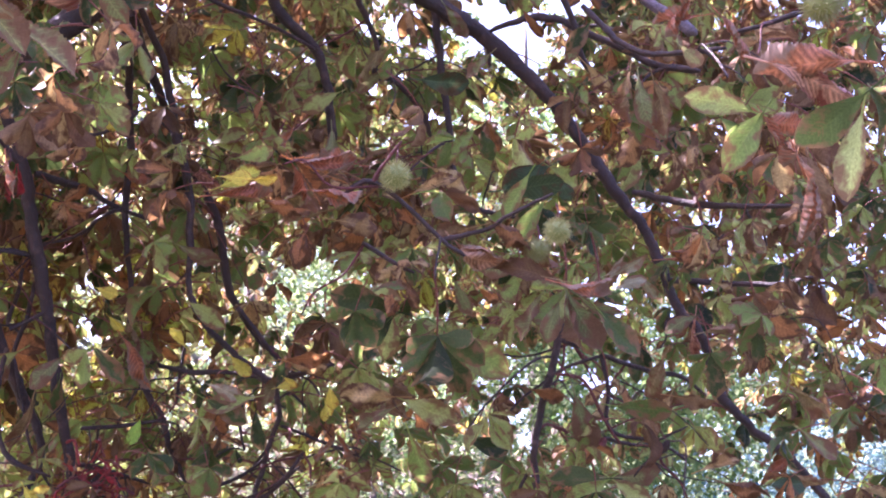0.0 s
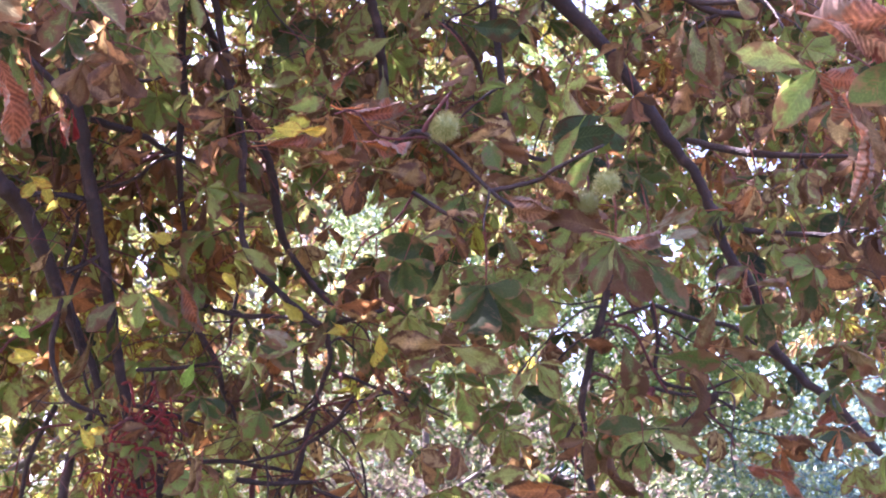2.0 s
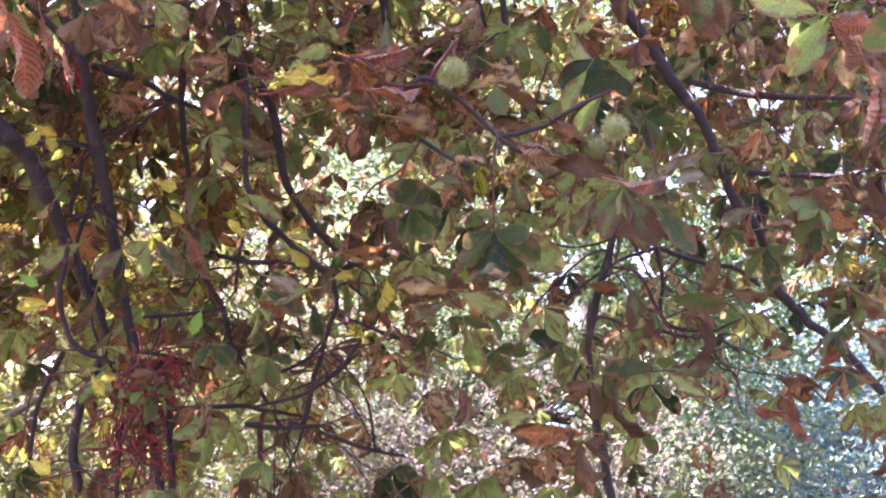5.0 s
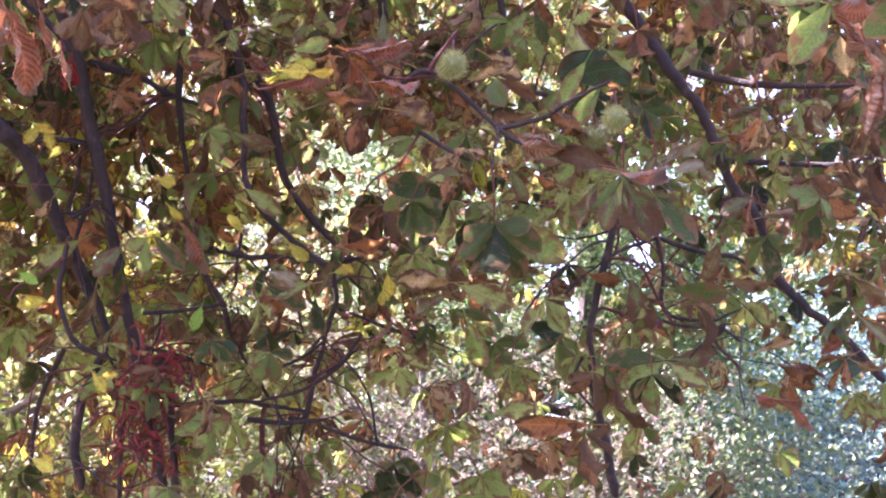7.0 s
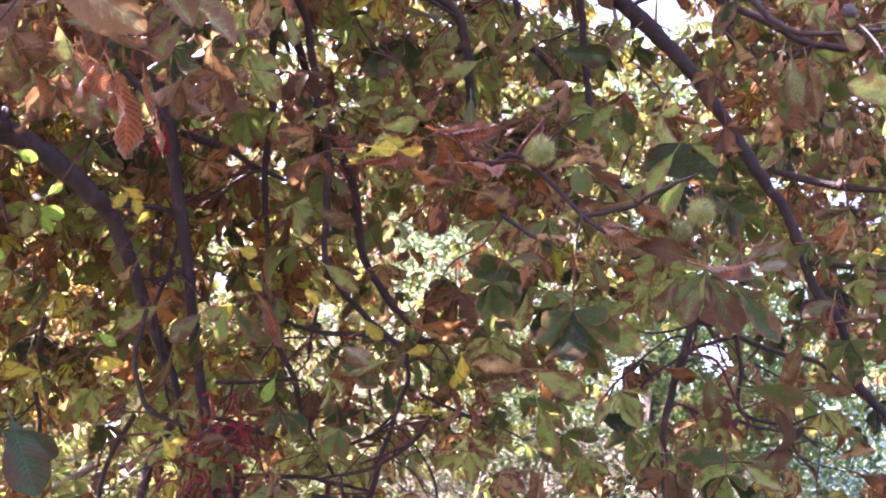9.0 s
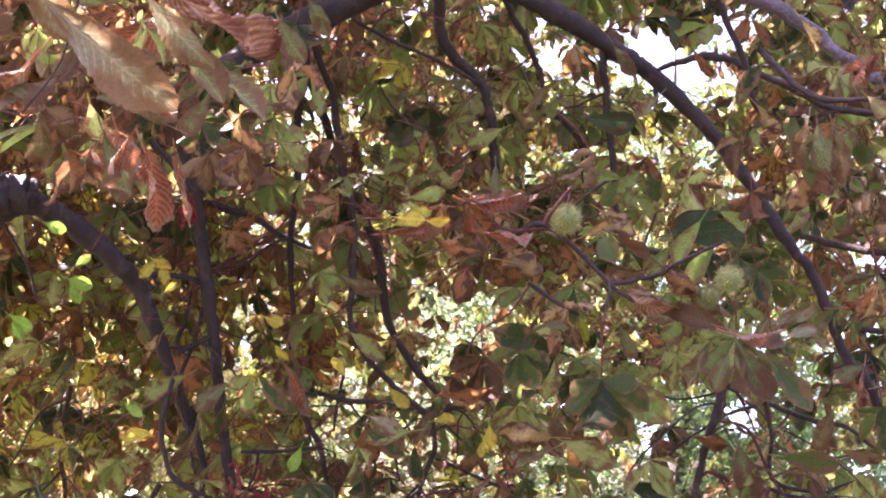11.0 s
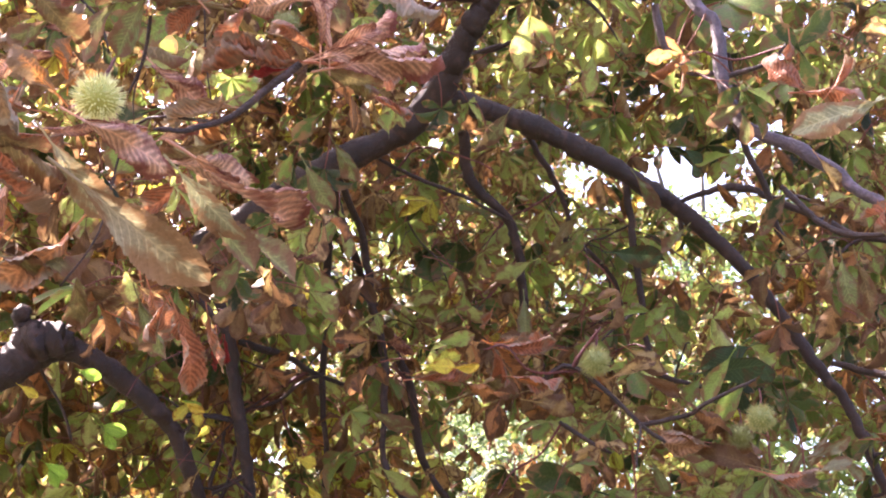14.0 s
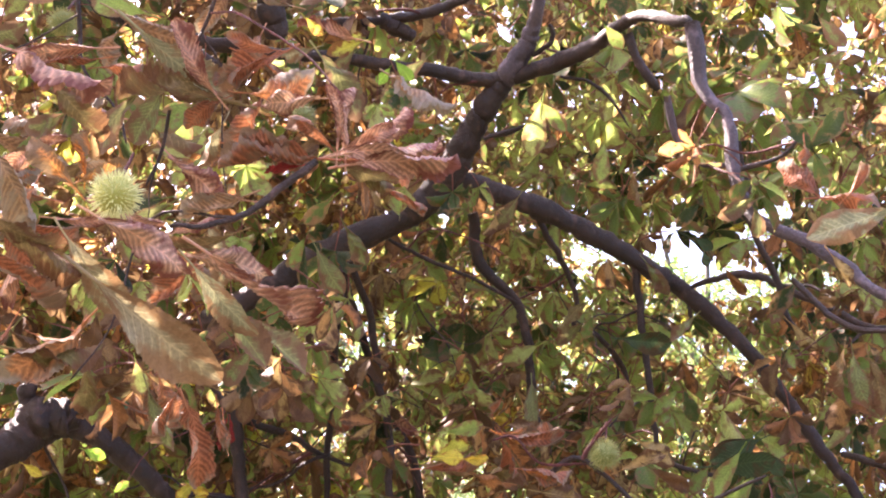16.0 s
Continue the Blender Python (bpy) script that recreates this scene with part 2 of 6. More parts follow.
def husk_material(name, a, b):
    n = Nodes(name)
    place = n.add("TexCoord").outputs["Object"]
    spot = n.add("TexNoise", Vector=place, Scale=60.0, Detail=3.0).outputs["Fac"]
    n.put(n.bsdf.inputs["Base Color"], n.mix(spot, (*a, 1), (*b, 1)))
    n.bsdf.inputs["Roughness"].default_value = 0.55
    n.bsdf.inputs["Subsurface Weight"].default_value = 0.0
    bump = n.add("Bump", Strength=0.4, Distance=0.002)
    n.put(bump.inputs["Height"], spot)
    n.put(n.bsdf.inputs["Normal"], bump.outputs[0])
    return n.mat


HUSK = {"green": husk_material("husk_green", (0.30, 0.29, 0.085), (0.46, 0.42, 0.16)), "pale": husk_material("husk_pale", (0.72, 0.68, 0.28), (0.88, 0.84, 0.46)), "dull": husk_material("husk_dull", (0.20, 0.20, 0.07), (0.30, 0.26, 0.10))}
HUSK_BODY = {"green": husk_material("husk_body_green", (0.17, 0.19, 0.055), (0.30, 0.30, 0.09)), "pale": husk_material("husk_body_pale", (0.34, 0.33, 0.07), (0.50, 0.46, 0.13))}

soil = Nodes("leaf_litter")
where = soil.add("TexCoord").outputs["Object"]
big = soil.add("TexNoise", Vector=where, Scale=0.7, Detail=8.0).outputs["Fac"]
small = soil.add("TexVoronoi", Vector=where, Scale=38.0)
soil.put(soil.bsdf.inputs["Base Color"], soil.mix(big, soil.ramp(small.outputs["Distance"], [(0.0, (0.075, 0.055, 0.036)), (0.6, (0.032, 0.027, 0.019))]), (0.028, 0.042, 0.016, 1)))
soil.bsdf.inputs["Roughness"].default_value = 0.9
lump = soil.add("Bump", Strength=0.6, Distance=0.03)
soil.put(lump.inputs["Height"], small.outputs["Distance"])
soil.put(soil.bsdf.inputs["Normal"], lump.outputs[0])


# ---- helpers for meshes ----
def mesh_of(name, verts, faces, mats, uvs=None, tone=None, smooth=True, slots=None):
    me = bpy.data.meshes.new(name)
    me.from_pydata([], [], [])
    verts, faces = np.asarray(verts, np.float32), np.asarray(faces, np.int32)
    k = faces.shape[1]
    me.vertices.add(len(verts))
    me.vertices.foreach_set("co", verts.ravel())
    me.loops.add(faces.size)
    me.loops.foreach_set("vertex_index", faces.ravel())
    me.polygons.add(len(faces))
    me.polygons.foreach_set("loop_start", np.arange(0, faces.size, k, dtype=np.int32))
    me.polygons.foreach_set("use_smooth", np.full(len(faces), smooth))
    me.update(calc_edges=True)
    if uvs is not None:
        layer = me.uv_layers.new(name="UVMap")
        layer.data.foreach_set("uv", np.asarray(uvs, np.float32)[faces.ravel()].ravel())
    if tone is not None:
        at = me.attributes.new("tone", "FLOAT", "POINT")
        at.data.foreach_set("value", np.asarray(tone, np.float32))
    for m in mats:
        me.materials.append(m)
    if slots is not None:
        me.polygons.foreach_set("material_index", np.asarray(slots, np.int32))
    return me


def child(name, me, parent, label=""):
    ob = new(name, me)
    ob.parent = parent
    return tagged(ob, label)


def smooth_line(points, per=5):
    """A Catmull-Rom line through rows of x, y, z, radius."""
    p = np.asarray(points, float)
    if len(p) < 3:
        f = np.linspace(0, 1, 5)[:, None]
        return p[0] * (1 - f) + p[-1] * f
    q = np.vstack([2 * p[0] - p[1], p, 2 * p[-1] - p[-2]])
    rows = []
    for i in range(len(p) - 1):
        a, b, c, d = q[i : i + 4]
        for f in np.linspace(0, 1, per, endpoint=False):
            rows.append(0.5 * (2 * b + (c - a) * f + (2 * a - 5 * b + 4 * c - d) * f**2 + (3 * b - a - 3 * c + d) * f**3))
    rows.append(p[-1])
    return np.array(rows)


def tube(points, per=5, sides=10, knots=0.1, seed=0):
    """A round, slightly knotty stem: vertices and quads, closed by its last small ring."""
    rng = np.random.RandomState(seed)
    line = smooth_line(points, per)
    n = len(line)
    if n > 12:
        drift = np.cumsum(rng.randn(n, 3), axis=0)
        drift -= np.linspace(0, 1, n)[:, None] * drift[-1]
        pull = np.ones(7) / 7
        drift -= np.stack([np.convolve(np.pad(drift[:, c], 3, mode="edge"), pull, "valid") for c in range(3)], 1)
        drift[0] = drift[-1] = 0
        line[:, :3] += drift * np.minimum(line[:, 3:], 0.012) * 1.3 * knots
    way = np.gradient(line[:, :3], axis=0)
    way /= np.linalg.norm(way, axis=1)[:, None] + 1e-9
    side = np.cross(way, (0.3, 0.9, 0.2))
    side /= np.linalg.norm(side, axis=1)[:, None] + 1e-9
    other = np.cross(way, side)
    a = np.linspace(0, 2 * np.pi, sides, endpoint=False)
    swell = 1 + knots * 1.6 * np.convolve(np.pad(rng.randn(n), 6, mode="edge"), np.hanning(15)[1:-1] / 7.0, "valid")
    for node in range(n // 11):
        swell += 1.1 * knots * rng.uniform(0.4, 1.0) * np.exp(-(((np.arange(n) - rng.uniform(0, n)) / 2.2) ** 2))
    lump = 1 + knots * 0.28 * rng.randn(n, sides)
    rad = np.maximum(line[:, 3], 0.0006)[:, None] * swell[:, None] * lump
    rad[0] *= 0.85
    rad[-1] *= 0.55
    verts = line[:, None, :3] + side[:, None] * (np.cos(a) * rad)[..., None] + other[:, None] * (np.sin(a) * rad)[..., None]
    verts = verts.reshape(-1, 3)
    i, j = np.meshgrid(np.arange(n - 1), np.arange(sides), indexing="ij")
    k = (j + 1) % sides
    faces = np.stack([i * sides + j, i * sides + k, (i + 1) * sides + k, (i + 1) * sides + j], -1).reshape(-1, 4)
    caps = []
    for base in (0, (n - 1) * sides):
        for m in range(1, sides - 2, 2):
            caps.append((base, base + m, base + m + 1, base + m + 2))
    return verts, np.vstack([faces, caps])


# ---- the ground ----
g = np.linspace(-1, 1, 61)
gx, gy = np.meshgrid(np.sign(g) * np.abs(g) ** 3 * 1500, np.sign(g) * np.abs(g) ** 3 * 1500, indexing="ij")
gz = 0.06 * np.sin(gx * 0.7) * np.cos(gy * 0.5) - 0.02
i, j = np.meshgrid(np.arange(60), np.arange(60), indexing="ij")
gf = np.stack([i * 61 + j, (i + 1) * 61 + j, (i + 1) * 61 + j + 1, i * 61 + j + 1], -1).reshape(-1, 4)
tagged(new("ground", mesh_of("ground", np.stack([gx, gy, gz], -1).reshape(-1, 3), gf, [soil.mat])), "park ground strewn with fallen brown leaves", "ground", kind="structure")

# ---- the chestnut tree: wood ----
tree = tagged(new("horse_chestnut_tree"), "horse chestnut tree with drooping limbs and browning autumn leaves", "tree")
tree.location = (-3.6, 2.6, 0.0)
BASE = np.array((-3.6, 2.6, 0.0))
count = 0
GROWN, TIPS = [], []


def wood(name, points, label=""):
    """A limb, branch or twig through x, y, z, radius."""
    global count
    count += 1
    p = np.array(points, float)
    if 0.002 < p[:, 3].max() < 0.05 and name != "stalk":
        GROWN.append(p.copy())
    p[:, :3] -= BASE
    stout = p[:, 3].max() > 0.012
    verts, faces = tube(p, 9 if stout else 5, 12 if stout else 7, 0.11 if stout else 0.18, count)
    mat = PALE_BARK if "pale" in label else BARE_RED if "bare" in label else RED_STALK if "red" in label else BARK
    return child(name, mesh_of(name, verts, faces, [mat]), tree, label)


wood("trunk", [(-3.6, 2.6, -0.1, 0.36), (-3.58, 2.6, 0.4, 0.29), (-3.55, 2.62, 1.6, 0.25), (-3.5, 2.65, 3.2, 0.23), (-3.4, 2.7, 5.2, 0.19), (-3.3, 2.7, 7.5, 0.12), (-3.2, 2.8, 9.5, 0.05)], "stout brown trunk")
wood("limb", [(-3.4, 2.7, 5.0, 0.10), (-2.4, 2.75, 5.35, 0.075), (-1.2, 2.7, 5.0, 0.05), (-0.5, 2.5, 4.3, 0.03), (-0.26, 2.25, 3.72, 0.019), (-0.206, 2.038, 3.485, 0.0155)], "limb that bends down from the trunk")
wood("limb", [(-3.45, 2.66, 2.9, 0.10), (-2.7, 2.55, 2.8, 0.075), (-2.0, 2.4, 2.5, 0.058), (-1.457, 2.238, 2.349, 0.048)], "low limb from the trunk")
wood("limb", [(-3.4, 2.68, 4.2, 0.08), (-2.4, 2.5, 4.0, 0.04), (-1.5, 2.3, 3.7, 0.02), (-0.95, 2.2, 3.36, 0.014)], "middle limb from the trunk")
wood("limb", [(-0.301, 2.243, 3.321, 0.0242), (-0.334, 2.263, 3.286, 0.0280), (-0.365, 2.295, 3.250, 0.0300), (-0.407, 2.343, 3.202, 0.0308), (-0.452, 2.392, 3.148, 0.0310), (-0.517, 2.422, 3.095, 0.0305), (-0.590, 2.437, 3.062, 0.0306), (-0.681, 2.446, 3.027, 0.0307), (-0.760, 2.456, 2.990, 0.0295), (-0.851, 2.468, 2.932, 0.0283), (-1.011, 2.479, 2.839, 0.0252)], "dark purple-brown limb, bent downwards")
wood("limb", [(-0.455, 2.401, 3.151, 0.0195), (-0.393, 2.408, 3.155, 0.0221), (-0.330, 2.426, 3.138, 0.0247), (-0.254, 2.454, 3.122, 0.0247), (-0.177, 2.485, 3.096, 0.0235), (-0.101, 2.516, 3.063, 0.0223), (-0.024, 2.546, 3.027, 0.0211), (0.039, 2.564, 2.986, 0.0197), (0.102, 2.589, 2.951, 0.0185), (0.213, 2.625, 2.849, 0.0165), (0.280, 2.659, 2.776, 0.0146)], "arching dark limb")
wood("limb", [(-0.981, 1.972, 3.283, 0.0135), (-0.848, 2.056, 3.297, 0.0137), (-0.725, 2.110, 3.315, 0.0138), (-0.632, 2.143, 3.324, 0.0138), (-0.537, 2.178, 3.324, 0.0145), (-0.440, 2.208, 3.326, 0.0152), (-0.354, 2.228, 3.316, 0.0165), (-0.295, 2.233, 3.318, 0.0190), (-0.240, 2.212, 3.321, 0.0189), (-0.163, 2.168, 3.320, 0.0174), (-0.101, 2.115, 3.312, 0.0158), (-0.053, 2.038, 3.299, 0.0148), (0.002, 1.960, 3.268, 0.0126), (0.087, 1.857, 3.167, 0.0109)], "slender crossing limb")
wood("limb", [(-1.457, 2.238, 2.349, 0.0475), (-1.337, 2.313, 2.485, 0.0431), (-1.295, 2.341, 2.536, 0.0395), (-1.252, 2.376, 2.564, 0.0302), (-1.213, 2.408, 2.562, 0.0249), (-1.173, 2.444, 2.545, 0.0234), (-1.125, 2.498, 2.515, 0.0230), (-1.082, 2.539, 2.477, 0.0219), (-1.052, 2.601, 2.441, 0.0176), (-1.014, 2.670, 2.341, 0.0159), (-0.983, 2.732, 2.238, 0.0141), (-0.944, 2.790, 2.139, 0.0123)], "arching dark limb with a knob")
wood("branch", [(-0.300, 2.232, 3.319, 0.0228), (-0.262, 2.197, 3.356, 0.0215), (-0.238, 2.165, 3.386, 0.0170), (-0.220, 2.112, 3.424, 0.0137), (-0.206, 2.038, 3.485, 0.0149)], "pale grey-brown upright branch, sunlight in its bark colour")
wood("branch", [(0.086, 1.841, 3.155, 0.0118), (0.103, 1.880, 3.033, 0.0115), (0.140, 1.873, 2.972, 0.0112), (0.150, 1.885, 2.879, 0.0109), (0.170, 1.893, 2.786, 0.0106), (0.235, 1.872, 2.729, 0.0103), (0.292, 1.848, 2.673, 0.0101), (0.361, 1.829, 2.596, 0.0098), (0.402, 1.801, 2.544, 0.0095)], "pale grey branch")
wood("branch", [(0.256, 2.668, 2.822, 0.0145), (0.333, 2.702, 2.710, 0.0139), (0.397, 2.726, 2.609, 0.0133), (0.447, 2.736, 2.544, 0.0127), (0.484, 2.752, 2.455, 0.0122), (0.520, 2.769, 2.353, 0.0116), (0.568, 2.771, 2.288, 0.0110), (0.602, 2.786, 2.161, 0.0104), (0.659, 2.782, 2.084, 0.0099), (0.738, 2.769, 2.007, 0.0093), (0.812, 2.755, 1.907, 0.0088)])
wood("branch", [(-0.995, 2.470, 2.857, 0.0156), (-0.976, 2.513, 2.796, 0.0151), (-0.939, 2.593, 2.655, 0.0145), (-0.928, 2.645, 2.539, 0.0140), (-0.906, 2.703, 2.396, 0.0134), (-0.892, 2.745, 2.273, 0.0129), (-0.878, 2.779, 2.162, 0.0124), (-0.860, 2.807, 2.061, 0.0118), (-0.834, 2.837, 1.935, 0.0113), (-0.805, 2.864, 1.771, 0.0107), (-0.789, 2.877, 1.670, 0.0102)])
wood("branch", [(-0.991, 2.741, 2.260, 0.0113), (-0.947, 2.780, 2.151, 0.0111), (-0.922, 2.799, 2.086, 0.0109), (-0.926, 2.808, 2.022, 0.0108), (-0.957, 2.806, 1.957, 0.0106), (-0.985, 2.807, 1.842, 0.0104), (-0.969, 2.820, 1.718, 0.0102)])
wood("branch", [(-0.712, 2.477, 2.964, 0.0099), (-0.732, 2.638, 2.934, 0.0099), (-0.751, 2.713, 2.885, 0.0097), (-0.750, 2.767, 2.763, 0.0093), (-0.767, 2.810, 2.637, 0.0088), (-0.759, 2.867, 2.470, 0.0084), (-0.758, 2.906, 2.325, 0.0080), (-0.739, 2.928, 2.246, 0.0075), (-0.689, 2.956, 2.167, 0.0071), (-0.668, 2.974, 2.087, 0.0067), (-0.620, 2.998, 1.995, 0.0063), (-0.579, 3.013, 1.928, 0.0058)])
wood("branch", [(-0.672, 2.472, 2.994, 0.0099), (-0.648, 2.604, 2.931, 0.0099), (-0.635, 2.692, 2.816, 0.0098), (-0.612, 2.732, 2.705, 0.0095), (-0.599, 2.756, 2.616, 0.0092), (-0.603, 2.786, 2.486, 0.0089), (-0.598, 2.799, 2.407, 0.0086), (-0.533, 2.824, 2.318, 0.0083), (-0.466, 2.839, 2.253, 0.0081), (-0.406, 2.844, 2.218, 0.0078)])
wood("branch", [(-0.691, 2.477, 2.977, 0.0099), (-0.706, 2.684, 2.971, 0.0102), (-0.685, 2.838, 2.896, 0.0102), (-0.622, 2.909, 2.760, 0.0098), (-0.571, 2.964, 2.637, 0.0095), (-0.545, 3.017, 2.482, 0.0091), (-0.476, 3.057, 2.375, 0.0088), (-0.413, 3.078, 2.328, 0.0085)])
wood("branch", [(-0.395, 2.503, 3.130, 0.0134), (-0.380, 2.569, 3.032, 0.0127), (-0.298, 2.626, 2.955, 0.0119), (-0.274, 2.675, 2.874, 0.0112), (-0.269, 2.715, 2.804, 0.0105), (-0.258, 2.758, 2.720, 0.0098), (-0.227, 2.800, 2.635, 0.0091)])
wood("branch", [(-0.020, 2.550, 3.024, 0.0099), (-0.011, 2.589, 2.942, 0.0091), (-0.004, 2.624, 2.859, 0.0083), (0.007, 2.658, 2.775, 0.0075), (0.015, 2.693, 2.677, 0.0067), (0.036, 2.716, 2.603, 0.0060), (0.099, 2.719, 2.576, 0.0052), (0.161, 2.717, 2.562, 0.0044)])
wood("branch", [(-0.258, 2.510, 3.144, 0.0083), (-0.222, 2.563, 3.098, 0.0079), (-0.185, 2.619, 3.044, 0.0075), (-0.158, 2.675, 2.982, 0.0071), (-0.163, 2.723, 2.930, 0.0066), (-0.123, 2.748, 2.930, 0.0062), (-0.061, 2.797, 2.875, 0.0057), (-0.035, 2.845, 2.816, 0.0053)])
wood("branch", [(0.105, 2.559, 2.955, 0.0093), (0.179, 2.529, 2.968, 0.0090), (0.250, 2.508, 2.957, 0.0087), (0.290, 2.499, 2.928, 0.0083), (0.376, 2.491, 2.880, 0.0080), (0.465, 2.483, 2.823, 0.0077), (0.550, 2.458, 2.796, 0.0074)])
wood("branch", [(0.203, 2.305, 3.184, 0.0085), (0.222, 2.369, 3.097, 0.0081), (0.234, 2.419, 3.028, 0.0077), (0.288, 2.477, 2.927, 0.0073), (0.306, 2.519, 2.858, 0.0069), (0.355, 2.544, 2.814, 0.0065)])
wood("twig", [(0.100, 2.581, 2.957, 0.0077), (0.105, 2.611, 2.893, 0.0055)])
wood("twig", [(-0.592, 2.505, 3.065, 0.0050), (-0.503, 2.542, 3.029, 0.0048), (-0.400, 2.576, 2.995, 0.0046), (-0.296, 2.611, 2.947, 0.0045)])
wood("twig", [(-0.549, 2.707, 3.024, 0.0041), (-0.572, 2.730, 2.967, 0.0035), (-0.607, 2.747, 2.914, 0.0029)])
wood("twig", [(-0.919, 2.606, 2.652, 0.0078), (-0.829, 2.675, 2.641, 0.0068), (-0.748, 2.745, 2.608, 0.0057), (-0.690, 2.796, 2.603, 0.0046)])
wood("twig", [(-1.061, 2.615, 2.476, 0.0050), (-0.993, 2.638, 2.483, 0.0045), (-0.930, 2.661, 2.477, 0.0039)])
wood("twig", [(-0.988, 2.387, 2.710, 0.0069), (-0.938, 2.425, 2.664, 0.0063), (-0.904, 2.456, 2.616, 0.0058)])
wood("twig", [(-0.866, 2.524, 2.758, 0.0044), (-0.793, 2.561, 2.723, 0.0040), (-0.718, 2.569, 2.753, 0.0036), (-0.686, 2.564, 2.785, 0.0033)])
wood("twig", [(-0.922, 2.694, 2.515, 0.0051), (-0.850, 2.710, 2.538, 0.0047), (-0.787, 2.712, 2.588, 0.0043), (-0.737, 2.718, 2.610, 0.0040)])
wood("twig", [(-1.066, 2.628, 2.484, 0.0051), (-0.998, 2.653, 2.491, 0.0045), (-0.940, 2.675, 2.488, 0.0039)])
wood("twig", [(-0.841, 2.820, 2.116, 0.0057), (-0.754, 2.843, 2.124, 0.0048), (-0.660, 2.864, 2.140, 0.0040)])
wood("twig", [(-0.861, 2.826, 2.038, 0.0051), (-0.790, 2.848, 2.028, 0.0042), (-0.689, 2.879, 1.996, 0.0034)])
wood("twig", [(-0.774, 2.867, 1.906, 0.0057), (-0.650, 2.897, 1.916, 0.0053), (-0.547, 2.920, 1.903, 0.0049), (-0.456, 2.937, 1.886, 0.0045)])
wood("twig", [(-0.958, 2.644, 2.263, 0.0060), (-0.977, 2.654, 2.188, 0.0057), (-0.981, 2.667, 2.115, 0.0055), (-0.950, 2.692, 2.031, 0.0052), (-0.869, 2.724, 1.995, 0.0049)])
wood("twig", [(-0.991, 2.789, 2.490, 0.0058), (-1.005, 2.803, 2.425, 0.0051), (-1.020, 2.816, 2.359, 0.0043), (-0.932, 2.834, 2.405, 0.0035)])
wood("twig", [(-0.749, 2.888, 2.320, 0.0064), (-0.690, 2.878, 2.276, 0.0059), (-0.619, 2.866, 2.253, 0.0054), (-0.522, 2.853, 2.246, 0.0049), (-0.445, 2.836, 2.228, 0.0045)])
wood("twig", [(-0.636, 2.933, 2.331, 0.0047), (-0.649, 2.946, 2.263, 0.0041), (-0.656, 2.958, 2.196, 0.0035)])
wood("twig", [(-0.402, 2.815, 2.212, 0.0072), (-0.394, 2.835, 2.145, 0.0068), (-0.422, 2.852, 2.056, 0.0065), (-0.445, 2.865, 1.979, 0.0062), (-0.470, 2.878, 1.876, 0.0059), (-0.512, 2.878, 1.869, 0.0056)])
wood("twig", [(-0.389, 2.835, 2.115, 0.0050), (-0.331, 2.846, 2.094, 0.0046), (-0.253, 2.859, 2.062, 0.0042), (-0.200, 2.866, 2.045, 0.0039)])
wood("twig", [(-0.419, 2.852, 2.049, 0.0044), (-0.485, 2.848, 2.002, 0.0039), (-0.561, 2.837, 1.975, 0.0033)])
wood("twig", [(-0.334, 2.832, 2.055, 0.0044), (-0.391, 2.834, 1.988, 0.0038), (-0.492, 2.823, 1.941, 0.0033)])
wood("twig", [(-0.399, 2.796, 2.208, 0.0066), (-0.329, 2.800, 2.231, 0.0055), (-0.264, 2.803, 2.248, 0.0044)])
wood("twig", [(-0.427, 2.843, 1.848, 0.0049), (-0.325, 2.859, 1.811, 0.0041), (-0.236, 2.869, 1.793, 0.0033)])
wood("twig", [(0.222, 2.394, 2.254, 0.0071), (0.210, 2.429, 2.184, 0.0074), (0.179, 2.470, 2.078, 0.0076), (0.162, 2.504, 1.981, 0.0079), (0.167, 2.532, 1.882, 0.0082), (0.185, 2.556, 1.783, 0.0085), (0.204, 2.576, 1.672, 0.0088)], "slender hanging twig")
wood("twig", [(0.162, 2.505, 1.975, 0.0038), (0.126, 2.516, 1.903, 0.0034), (0.165, 2.520, 1.842, 0.0029)])
wood("twig", [(0.319, 2.601, 2.211, 0.0046), (0.330, 2.614, 2.141, 0.0043), (0.330, 2.629, 2.056, 0.0041), (0.422, 2.620, 2.031, 0.0038), (0.490, 2.605, 2.055, 0.0036)])
wood("twig", [(0.319, 2.601, 2.209, 0.0061), (0.410, 2.662, 2.190, 0.0057), (0.504, 2.716, 2.183, 0.0053), (0.569, 2.779, 2.153, 0.0049)])
wood("twig", [(0.422, 2.681, 2.604, 0.0077), (0.502, 2.613, 2.555, 0.0069), (0.605, 2.534, 2.513, 0.0063), (0.719, 2.444, 2.478, 0.0056)])
wood("twig", [(0.505, 2.750, 2.414, 0.0061), (0.596, 2.696, 2.391, 0.0056), (0.703, 2.635, 2.365, 0.0052), (0.775, 2.573, 2.362, 0.0048)])
wood("twig", [(-0.010, 1.983, 2.266, 0.0044), (0.065, 1.978, 2.281, 0.0038), (0.102, 1.969, 2.302, 0.0033), (0.176, 1.953, 2.333, 0.0028)])
wood("twig", [(-0.119, 1.901, 2.341, 0.0043), (-0.105, 1.893, 2.362, 0.0035), (-0.071, 1.879, 2.402, 0.0027)], "dark red stalk")
wood("twig", [(-0.186, 1.936, 2.315, 0.0039), (-0.121, 1.929, 2.351, 0.0038), (-0.010, 1.964, 2.260, 0.0037), (0.027, 1.973, 2.233, 0.0035)])
wood("twig", [(-0.156, 2.168, 2.326, 0.0043), (-0.094, 2.184, 2.288, 0.0039), (-0.063, 2.189, 2.273, 0.0035)])
